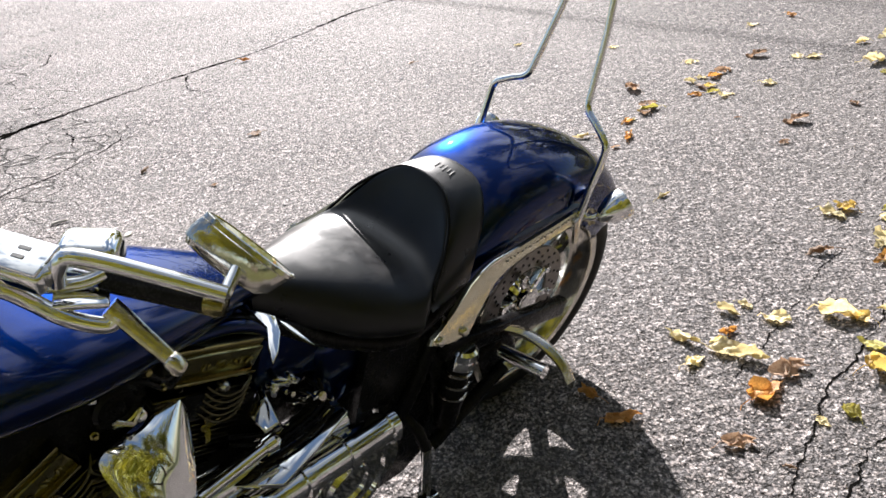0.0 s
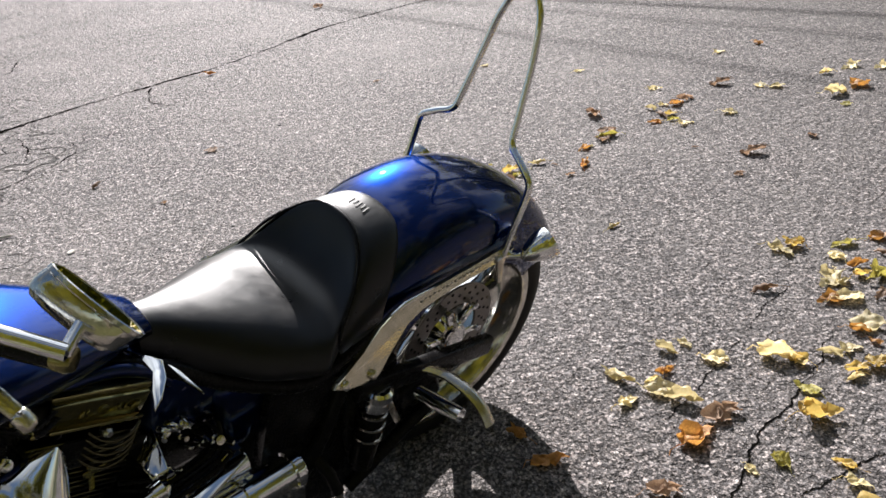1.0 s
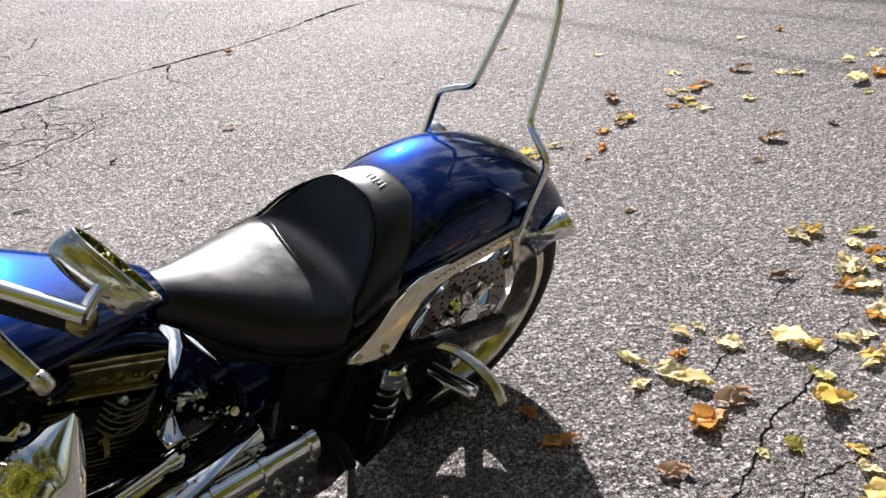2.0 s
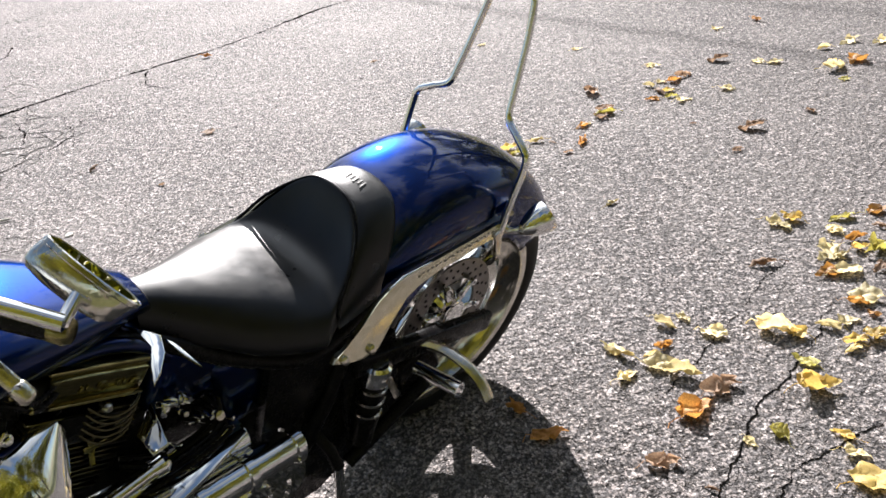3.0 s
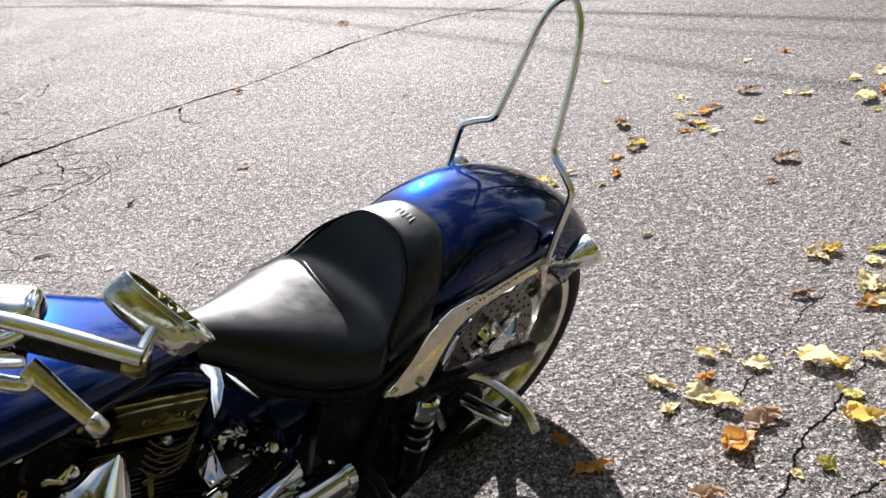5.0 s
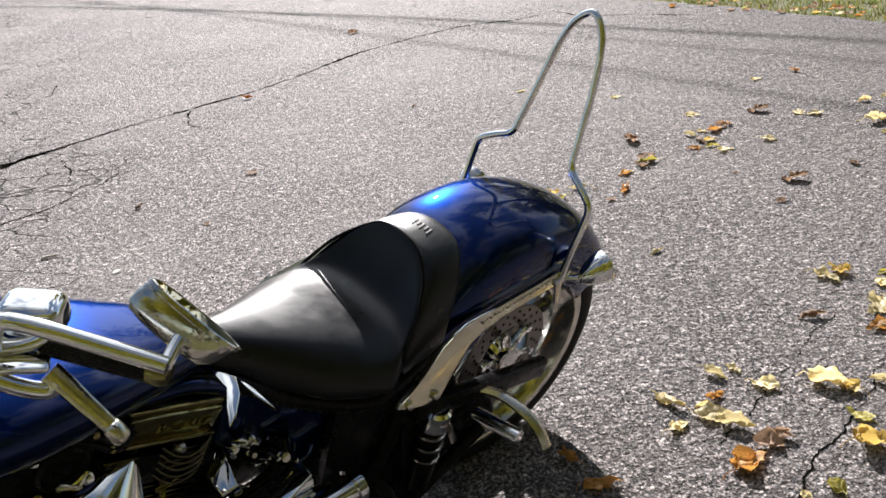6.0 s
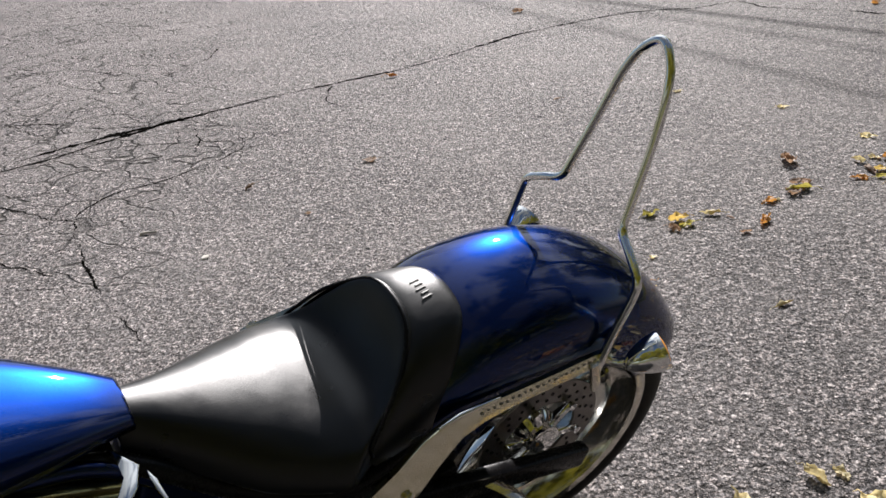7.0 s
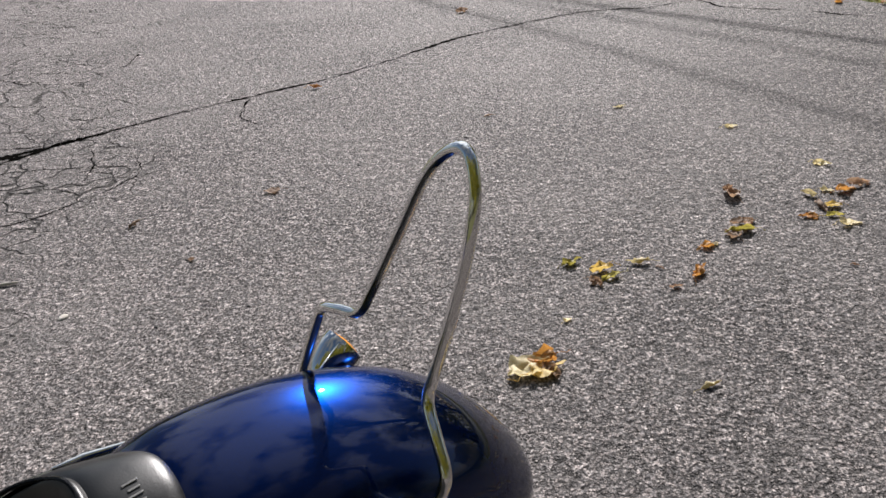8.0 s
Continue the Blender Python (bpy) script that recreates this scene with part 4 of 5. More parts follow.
def engine_covers():
    bm = bmesh.new()
    block(bm, (0.42, 0.24, 0.24), pose(1.02, 0, 0.32), 0.05, 4)
    part("crankcase", bm, CAST, bike, "black cast crankcase")
    # long primary cover with raised ribs
    bm = bmesh.new()
    outline = [(v.x, v.y) for v in spline([(0.600, 0.335, 0), (0.625, 0.365, 0), (0.74, 0.375, 0), (0.90, 0.390, 0), (1.06, 0.400, 0), (1.17, 0.38, 0), (1.18, 0.28, 0), (1.08, 0.20, 0), (0.90, 0.195, 0), (0.72, 0.22, 0), (0.61, 0.27, 0)], 4, closed=True)]
    plate(bm, outline, 0.075, at_side(0.155), 0.02)
    prim = part("primary_cover", bm, CHROME, bike, "long polished primary cover", 50)
    bm = bmesh.new()
    tube(bm, [(0.612, 0.180, 0.3985), (0.616, 0.180, 0.3987), (1.12, 0.180, 0.418)], 0.033, 24)
    part("tube_cover", bm, CHROME, prim, "round chrome cover tube with collars")
    for x in (0.626, 0.732, 0.835, 0.94):
        bm = bmesh.new()
        z = 0.397 + (x - 0.575) * 0.039
        lathe(bm, [(-0.010, 0.033), (-0.008, 0.039), (0.008, 0.039), (0.010, 0.033)], (x, 0.180, z), (0.999, 0, 0.039), 24)
        part("collar", bm, CHROME, prim)
    for r in (0.105, 0.06):
        bm = bmesh.new()
        lathe(bm, [(0.0, r), (0.0, r - 0.02), (0.010, r - 0.014), (0.012, r - 0.006)], (0.73, 0.19, 0.31), (0, 1, 0), 40)
        part("ring", bm, CHROME, prim)
    bm = bmesh.new()
    tube(bm, [(0.895, 0.150, 0.520), (1.03, 0.150, 0.496)], 0.012, 12)
    lathe(bm, [(0, 0.0), (0, 0.016), (0.02, 0.018), (0.03, 0.010), (0.03, 0.0)], (0.897, 0.150, 0.520), (-1, 0, 0.1), 16)
    part("coolant_pipe", bm, CHROME, bike, "chrome pipe along the engine")
    bm = bmesh.new()
    tube(bm, [(0.700, 0.118, 0.425), (0.706, 0.118, 0.4255), (1.10, 0.118, 0.452)], 0.036, 24)
    part("gear_cover", bm, CHROME, bike)
    fit_rng = random.Random(9)
    for k in range(14):
        near = k % 3 == 0
        x, y, z = fit_rng.uniform(0.69, 0.74) if near else fit_rng.uniform(0.80, 0.85), fit_rng.uniform(0.088, 0.112), fit_rng.uniform(0.43, 0.47) if near else fit_rng.uniform(0.575, 0.610)
        bm = bmesh.new()
        r = fit_rng.uniform(0.003, 0.009)
        lathe(bm, [(0, 0.0), (0, r), (0.014, r), (0.018, r * 0.6), (0.028, r * 0.6), (0.028, 0.0)], (x, y, z), (fit_rng.uniform(-0.8, 0.8), 1, fit_rng.uniform(0.1, 0.9)), 8)
        part("fitting", bm, CHROME, bike)
    # unions, clips and cap nuts along the hoses between the frame and the covers
    for k, (x, z) in enumerate(((0.800, 0.556), (0.794, 0.539), (0.776, 0.530), (0.762, 0.517), (0.748, 0.500), (0.732, 0.482), (0.718, 0.466), (0.802, 0.509), (0.778, 0.486), (0.752, 0.462), (0.852, 0.500), (0.836, 0.496), (0.869, 0.466), (0.890, 0.460))):
        r = fit_rng.choice((0.003, 0.004, 0.006, 0.010))
        lean = Vector((fit_rng.uniform(-0.9, 0.9), 1, fit_rng.uniform(0.0, 1.0)))
        bm = bmesh.new()
        lathe(bm, [(0, 0.0), (0, r), (0.008, r), (0.010, r * 0.7), (0.016, r * 0.7), (0.018, r * 0.9), (0.024, r * 0.9), (0.026, 0.0)], (x + fit_rng.uniform(-0.010, 0.010), 0.096 + 0.007 * (k % 3), z + fit_rng.uniform(-0.010, 0.010)), lean, 6 if k % 2 else 10)
        part("fitting", bm, CHROME if k % 4 else STEEL, bike)
    for k in range(5):
        bm = bmesh.new()
        y = 0.10 + 0.012 * k
        tube(bm, spline([(0.70 + 0.02 * k, 0.06, 0.56 - 0.02 * k), (0.74, y, 0.50), (0.83 + 0.02 * k, y, 0.47), (0.92, 0.08, 0.50 - 0.02 * k)], 4), 0.0045, 8)
        part("hose", bm, BLACK, bike)
    # big polished cover between the cylinders: a bulged leaf that slopes outwards from its tip
    near_edge = spline([(0.990, 0.060, 0.668), (1.020, 0.122, 0.616), (1.055, 0.180, 0.582), (1.085, 0.212, 0.545)], 10)
    far_edge = spline([(0.993, 0.058, 0.669), (1.030, 0.071, 0.675), (1.070, 0.085, 0.679), (1.120, 0.100, 0.684), (1.173, 0.116, 0.675), (1.172, 0.168, 0.645)], 6)
    bm = bmesh.new()
    rings = []
    for i, (a, b) in enumerate(zip(near_edge, far_edge)):
        v = i / (len(near_edge) - 1)
        ring = []
        for k in range(15):
            u = k / 14
            bulge = 0.022 * math.sin(math.pi * u) ** 0.8 * (0.25 + 0.75 * v) + 0.010 * math.sin(math.pi * v)
            ring.append(a.lerp(b, u) + Vector((0.05, 0.62, 0.78)) * bulge)
        rings.append(ring + [p - Vector((0, 0.05, 0.02 + 0.05 * v)) for p in ring[::-1]])
    bridge(bm, rings)
    part("intake_cover", bm, CHROME, bike, "large polished curved cover between the cylinders", 40)
    bm = bmesh.new()
    lathe(bm, [(0, 0.0), (0, 0.036), (0.012, 0.040), (0.018, 0.035), (0.010, 0.029), (0.010, 0.012), (0.020, 0.008), (0.022, 0.0)], (1.132, 0.11, 0.778), (0, 1, 0), 32)
    part("throttle_body", bm, BLACK, bike)
    for p, q in (((1.149, 0.137, 0.769), (1.119, 0.139, 0.745)), ((1.121, 0.139, 0.745), (1.102, 0.136, 0.770))):
        bm = bmesh.new()
        block(bm, ((Vector(p) - Vector(q)).length, 0.005, 0.013), aim(p, q, (0, 0.5, 1)), 0.002, 2)
        part("throttle_bracket", bm, STEEL, bike, "bent bright metal bracket")
    bm = bmesh.new()
    lathe(bm, [(0, 0.034), (0.004, 0.0365), (0.006, 0.034), (0.003, 0.032)], (1.132, 0.125, 0.778), (0, 1, 0), 48, 60.0, 95.0)
    part("throttle_ring", bm, CHROME, bike)
    for k, (x, z, r) in enumerate(((1.083, 0.812, 0.009), (1.168, 0.812, 0.007), (1.172, 0.742, 0.007), (1.100, 0.728, 0.010), (1.060, 0.765, 0.006))):
        bm = bmesh.new()
        lathe(bm, [(0, 0.0), (0, r), (0.010, r), (0.012, r * 0.6), (0.018, r * 0.6), (0.020, 0.0)], (x, 0.112, z), (0.1 * (k % 3) - 0.1, 1, 0.3 + 0.2 * (k % 2)), 10)
        part("fitting", bm, CHROME if k % 2 else BRONZE, bike)
    for lift in (0.0, 0.018):
        bm = bmesh.new()
        tube(bm, spline([(1.00, 0.085, 0.735 + lift), (1.05, 0.118, 0.756 + lift), (1.09, 0.122, 0.800 + lift), (1.15, 0.110, 0.830 + lift), (1.22, 0.085, 0.820 + lift)], 5), 0.0045, 8)
        part("hose", bm, BLACK, bike)


engine_covers()


def side_stand():
    bm = bmesh.new()
    tube(bm, [(0.512, 0.196, 0.255), (0.497, 0.206, 0.078)], 0.011, 12)
    block(bm, (0.05, 0.03, 0.008), pose(0.497, 0.208, 0.0775, 19.5, 0, 0), 0.002, 1)
    stand = part("side_stand", bm, CHROME, bike, "chrome side stand")
    bm = bmesh.new()
    tube(bm, [(0.530, 0.115, 0.325), (0.518, 0.175, 0.288), (0.512, 0.197, 0.250)], 0.014, 12)
    part("pivot", bm, BLACK, stand)


side_stand()


def handlebar():
    bm = bmesh.new()
    tube(bm, spline([(1.045, -0.42, 1.05), (1.12, -0.22, 1.02), (1.20, -0.08, 1.0), (1.22, 0.0, 1.0), (1.20, 0.05, 1.015), (1.150, 0.14, 1.052), (1.066, 0.268, 1.052)], 6), 0.0127, 14)
    part("handlebar", bm, CHROME, bike, "chrome handlebar")
    bm = bmesh.new()
    tube(bm, [(1.140, 0.158, 1.054), (1.064, 0.270, 1.052)], 0.0168, 18)
    g = part("left_grip", bm, BLACK, bike, "black grip with chrome end")
    bm = bmesh.new()
    lathe(bm, [(0, 0.0), (0, 0.0175), (0.016, 0.0185), (0.024, 0.015), (0.026, 0.0)], (1.066, 0.267, 1.052), (-0.56, 0.83, 0), 18)
    part("grip_end", bm, BRONZE, g)
    bm = bmesh.new()
    tube(bm, [(1.045, -0.42, 1.05), (1.10, -0.28, 1.028)], 0.0165, 18)
    part("right_grip", bm, BLACK, bike)
    bm = bmesh.new()
    block(bm, (0.078, 0.060, 0.050), aim((1.163, 0.105, 1.074), (1.113, 0.155, 1.078)), 0.018, 4)
    part("switch_housing", bm, CHROME, bike, "rounded chrome switch housing")
    bm = bmesh.new()
    lid = aim((1.262, 0.045, 1.098), (1.203, 0.163, 1.102), (0.1, 0.06, 1))
    block(bm, (0.140, 0.058, 0.030), lid, 0.007, 3)
    res = part("clutch_reservoir", bm, CHROME, bike, "polished clutch fluid reservoir")
    bm = bmesh.new()
    block(bm, (0.130, 0.052, 0.006), lid @ Matrix.Translation((0, 0, 0.0165)), 0.002, 2)
    part("reservoir_lid", bm, CHROME, res)
    for k in range(2):
        bm = bmesh.new()
        block(bm, (0.016, 0.006, 0.0015), lid @ Matrix.Translation((0.030, -0.006 + 0.014 * k, 0.0200)), 0.0005, 1)
        part("raised_mark", bm, EMBOSS, res)
    bm = bmesh.new()
    tube(bm, spline([(1.275, 0.090, 1.082), (1.249, 0.106, 1.073), (1.225, 0.120, 1.066), (1.200, 0.136, 1.060), (1.165, 0.155, 1.060), (1.140, 0.165, 1.068)], 5), 0.011, 14, taper=lambda q: 0.012 - 0.003 * q)
    tube(bm, spline([(1.278, 0.100, 1.078), (1.249, 0.122, 1.073), (1.226, 0.140, 1.053), (1.204, 0.165, 1.034), (1.178, 0.182, 1.018), (1.158, 0.192, 1.012), (1.146, 0.196, 1.024)], 5), 0.012, 14, taper=lambda q: 0.012 - 0.001 * q)
    block(bm, (0.066, 0.034, 0.010), aim((1.205, 0.148, 1.048), (1.146, 0.182, 1.044)), 0.004, 2)
    part("lever_perch", bm, CHROME, bike, "chrome lever perch with two curved arms")
    bm = bmesh.new()
    rings = []
    way = spline([(1.152, 0.186, 1.034), (1.141, 0.203, 1.017), (1.129, 0.224, 0.995), (1.114, 0.247, 0.969)], 4)
    for i, p in enumerate(way):
        q = i / (len(way) - 1)
        wide, thick = 0.0145 - 0.004 * q, 0.0085 - 0.001 * q
        d = (way[min(i + 1, len(way) - 1)] - way[max(i - 1, 0)]).normalized()
        across = d.cross(Vector((0.1, 0.75, 0.65))).normalized()
        out = across.cross(d)
        rings.append([p + across * wide * math.cos(a) + out * thick * math.copysign(abs(math.sin(a)) ** 0.6, math.sin(a)) for a in (2 * math.pi * k / 16 for k in range(16))])
    bridge(bm, rings)
    block(bm, (0.030, 0.024, 0.022), aim((1.117, 0.244, 0.974), (1.103, 0.266, 0.947)), 0.008, 3)
    part("clutch_lever", bm, STEEL, bike, "worn chrome clutch lever with a squared end")


handlebar()


def mirror():
    mir = new("mirror")
    mir.parent = bike
    tagged(mir, "chrome rear-view mirror on a round stem")
    bm = bmesh.new()
    tube(bm, spline([(1.202, 0.170, 1.090), (1.203, 0.180, 1.118), (1.192, 0.190, 1.138), (1.165, 0.221, 1.136), (1.120, 0.275, 1.124), (1.077, 0.327, 1.112)], 5), 0.0105, 14)
    tube(bm, [(1.079, 0.325, 1.111), (1.064, 0.315, 1.115), (1.046, 0.304, 1.122)], 0.008, 10)
    part("stem", bm, CHROME, mir)
    # the glass looks back and up at the rider; a shell tapers away below it
    face = Vector((-0.665, 0.080, 0.740)).normalized()
    along = Vector((-0.279, 0.865, -0.418))
    along = (along - face * along.dot(face)).normalized()
    wide = face.cross(along)
    wide = wide if wide.x > 0 else -wide
    half_long, half_wide = 0.0645, 0.0172
    centre = Vector((1.018, 0.304, 1.144)) - face * 0.005 - along * 0.003

    def outline(long, broad, depth, slide=0.0, drop=0.0):
        pts = []
        for k in range(32):
            a = 2 * math.pi * (k + 0.5) / 32
            c, s = math.cos(a), math.sin(a)
            x = math.copysign(abs(c) ** 0.85, c) * half_long * long
            y = math.copysign(abs(s) ** 0.9, s) * half_wide * broad
            pts.append(centre + along * (x + slide) + wide * (y - drop) - face * depth)
        return pts

    bm = bmesh.new()
    bridge(bm, [outline(0.93, 0.88, 0.002), outline(0.95, 0.90, -0.001), outline(1.0, 1.0, 0.0), outline(1.0, 1.0, 0.006, -0.002), outline(0.97, 0.95, 0.0075, -0.003), outline(0.97, 0.95, 0.012, -0.005), outline(0.96, 0.88, 0.025, -0.009), outline(0.93, 0.76, 0.037, -0.012, 0.002), outline(0.90, 0.69, 0.0375, -0.012, 0.002), outline(0.80, 0.50, 0.046, -0.015, 0.004), outline(0.52, 0.27, 0.050, -0.016, 0.005), outline(0.15, 0.10, 0.051, -0.016, 0.005)])
    part("shell", bm, RIM, mir, "chrome mirror shell with a ribbed tapering back", 24)
    bm = bmesh.new()
    bm.faces.new([bm.verts.new(p) for p in outline(0.935, 0.885, 0.0)])
    part("glass", bm, MIRROR, mir)


mirror()


def front_end():
    """Fork and front wheel, ahead of the view."""
    hub = Vector((1.755, 0, 0.33))
    w = new("front_wheel")
    w.parent = bike
    bm = bmesh.new()
    prof = [(-0.04, 0.255), (-0.055, 0.285), (-0.04, 0.318), (0, 0.330), (0.04, 0.318), (0.055, 0.285), (0.04, 0.255), (0, 0.25)]
    lathe(bm, [(v.x, v.y) for v in spline([(a, b, 0) for a, b in prof], 3)], hub, (0, 1, 0), 64)
    part("tyre", bm, RUBBER, w)
    bm = bmesh.new()
    lathe(bm, [(-0.04, 0.262), (-0.03, 0.235), (0.03, 0.235), (0.04, 0.262), (0.0, 0.25)], hub, (0, 1, 0), 64)
    part("rim", bm, STEEL, w)
    for k in range(5):
        a = radians(72 * k)
        bm = bmesh.new()
        tube(bm, [hub + Vector((math.cos(a), 0, math.sin(a))) * r for r in (0.02, 0.24)], 0.014, 8)
        part("spoke", bm, CHROME, w)
    for side in (1, -1):
        bm = bmesh.new()
        tube(bm, [hub + Vector((0.0, side * 0.09, 0)), Vector((1.40, side * 0.09, 0.95))], 0.024, 14)
        part("fork_leg", bm, CHROME, bike)
    bm = bmesh.new()
    block(bm, (0.10, 0.24, 0.035), pose(1.40, 0, 0.95, 0, 30, 0), 0.01)
    tube(bm, [(1.40, 0, 0.93), (1.36, 0, 0.84)], 0.03, 14)
    tube(bm, [(1.38, 0.04, 0.95), (1.22, 0.03, 1.0)], 0.012, 10)
    tube(bm, [(1.38, -0.04, 0.95), (1.22, -0.03, 1.0)], 0.012, 10)
    part("triple_clamp", bm, CHROME, bike)


front_end()


# ---- fallen leaves ----
def leaf_mesh(name, seed, roll, crumple, mat, width=0.42):
    """One dry leaf, 1 long: an uneven toothed blade, rolled about its midrib, bowed and crumpled, with a thin stalk."""
    rng = random.Random(seed)
    cols, half = 13, 5
    shift = Vector((seed * 3.1, seed * 1.7, 0))
    bow = rng.uniform(0.0, 0.35)
    rows = []
    for i in range(cols):
        u = i / (cols - 1)
        w = width * math.sin(math.pi * (0.03 + 0.95 * u) ** 0.72) ** 0.8 * (1 + 0.07 * math.sin(u * 13 + seed)) * rng.uniform(0.95, 1.05)
        row = []
        for k in range(-half, half + 1):
            v = k / half
            ww = w * (1 + 0.06 * rng.uniform(-1, 1) * abs(v) ** 2)
            a = roll * v * (1 + 0.3 * math.sin(3 * u + seed))
            y = ww / max(roll, 0.05) * math.sin(a)
            z = ww / max(roll, 0.05) * (1 - math.cos(a))
            p = Vector((u - 0.5, y, z + bow * (u - 0.5) ** 2))
            q = p * 5 + shift
            p += Vector((noise.noise(q), noise.noise(q + Vector((7, 0, 0))), noise.noise(q + Vector((0, 9, 0))))) * 0.11 * crumple
            row.append(p)
        rows.append(row)
    low = min(p.z for r in rows for p in r)
    bm = bmesh.new()
    grid = [[bm.verts.new(p - Vector((0, 0, low))) for p in r] for r in rows]
    for i in range(cols - 1):
        for k in range(2 * half):
            bm.faces.new((grid[i][k], grid[i + 1][k], grid[i + 1][k + 1], grid[i][k + 1]))
    a = rows[0][half] - Vector((0, 0, low))
    tube(bm, [a + Vector((0.03, 0, 0)), a + Vector((-0.14, 0.04, 0.03)), a + Vector((-0.32, 0.10 * rng.uniform(-1, 1), -a.z * 0.8 + 0.015)), a + Vector((-0.46, 0.22 * rng.uniform(-1, 1), -a.z + 0.012))], 0.011, 5)
    return mesh_of(name, bm, mat, 70)


KINDS = {
    "y": ("yellow fallen leaf lying dry on the asphalt", GOLD), "p": ("pale cream-yellow fallen leaf on the asphalt", PALE), "o": ("orange curled fallen leaf on the asphalt", RUST),
    "b": ("small shrivelled brown leaf on the asphalt", BROWN), "g": ("greenish-yellow fallen leaf on the asphalt", GREENISH)}
LEAVES = {k: [leaf_mesh("fallen_leaf", 10 * i + ord(k), c, lo, mat, w) for i, (c, lo, w) in enumerate(((0.5, 1.2, 0.36), (0.9, 1.8, 0.32), (1.8, 1.4, 0.30), (0.6, 2.2, 0.42), (2.6, 1.1, 0.26), (1.1, 2.4, 0.36), (0.4, 1.5, 0.28), (2.9, 1.0, 0.30)))] for k, (words, mat) in KINDS.items()}
leaf_rng = random.Random(21)


def leaf(x, y, size, turn, what):
    """One leaf: its middle, length, heading in degrees, colour letter and curl."""
    ob = new("fallen_leaf", LEAVES[what[0]][int(what[1])])
    flat = 0.95
    ob.matrix_world = pose(x, y, 0.002, leaf_rng.uniform(-9, 9), leaf_rng.uniform(-9, 9), turn + leaf_rng.choice((0, 180))) @ Matrix.Diagonal((size, size * leaf_rng.uniform(0.85, 1.15), size * flat * leaf_rng.uniform(0.85, 1.2), 1))
    tagged(ob, KINDS[what[0]][0], "leaf", "fallen leaves")


# drift of leaves beside the motorcycle
for row in ((0.46, 2.19, 0.111, -49, "p4"), (0.47, 2.07, 0.06, 31, "p3"), (0.56, 2.11, 0.091, -24, "p0"), (0.61, 2.06, 0.094, -26, "p2"), (0.55, 2.16, 0.046, 25, "y0"), (0.59, 2.19, 0.057, 44, "o5"), (0.61, 2.3, 0.072, -41, "p2"), (0.67, 2.32, 0.049, -58, "p1"),
            (0.73, 2.23, 0.077, -40, "p0"), (0.61, 1.91, 0.113, 43, "o1"), (0.69, 1.98, 0.09, 31, "b5"), (0.77, 1.8, 0.065, -72, "g1"), (0.7, 1.77, 0.04, -54, "p6"), (0.5, 1.72, 0.071, 3, "b5"), (0.89, 2.22, 0.117, -33, "p2"), (0.93, 2.19, 0.076, -58, "y1")):
    leaf(*row)
# drift of leaves beside the motorcycle
for row in ((0.91, 2.06, 0.07, -43, "g0"), (0.9, 1.95, 0.092, 12, "y5"), (0.9, 1.77, 0.059, -47, "y2"), (0.91, 1.7, 0.061, -23, "p1"), (0.92, 1.62, 0.104, 18, "y0"), (1.02, 2.21, 0.067, -29, "p2"), (1.08, 2.23, 0.061, 14, "p1"), (1.06, 2.13, 0.072, 23, "y1"),
            (1.11, 2.14, 0.062, -49, "y3"), (1.04, 2.09, 0.049, 18, "p2"), (1.16, 2.34, 0.097, -39, "p0"), (1.13, 2.31, 0.064, -31, "o2"), (1.15, 2.25, 0.044, -54, "o5"), (1.11, 2.49, 0.081, 29, "o1"), (1.15, 2.6, 0.118, 58, "p1"), (1.18, 2.58, 0.058, 25, "p3")):
    leaf(*row)
# drift of leaves beside the motorcycle
for row in ((1.17, 2.49, 0.093, 15, "p0"), (1.26, 2.68, 0.069, 9, "o2"), (1.25, 2.62, 0.049, 18, "y5"), (1.29, 2.6, 0.118, 43, "g1"), (1.27, 2.83, 0.099, 10, "g2"), (1.22, 2.75, 0.062, -71, "p3"), (1.08, 2.82, 0.097, -55, "p1"), (1.12, 2.86, 0.069, -41, "y5"),
            (0.95, 2.58, 0.08, 2, "b4"), (1.26, 2.48, 0.06, 18, "b3"), (1.4, 2.86, 0.076, 19, "o1"), (1.36, 2.75, 0.057, -54, "b4"), (0.19, 1.97, 0.062, -41, "o5"), (0.26, 1.86, 0.082, 11, "o3"), (0.58, 1.63, 0.032, -41, "b4")):
    leaf(*row)
# scattered groups beyond it
for row in ((1.69, 5.33, 0.073, -68, "o5"), (1.46, 5.24, 0.066, 32, "p1"), (1.32, 4.67, 0.088, 16, "b5"), (1.49, 4.57, 0.062, -41, "p0"), (1.56, 4.53, 0.076, -10, "p0"), (1.02, 4.69, 0.072, -24, "p6"), (0.94, 4.38, 0.065, -45, "p2"), (1.01, 4.42, 0.055, -31, "p1"),
            (1.07, 4.42, 0.078, 38, "o1"), (1.12, 4.47, 0.076, 20, "b5"), (1.01, 4.28, 0.065, 17, "y1"), (0.92, 4.19, 0.062, 8, "o3"), (0.97, 4.28, 0.086, -69, "b4"), (1.01, 4.2, 0.069, 5, "g2"), (1.05, 4.14, 0.078, 22, "p1"), (1.26, 4.22, 0.073, -22, "p0")):
    leaf(*row)
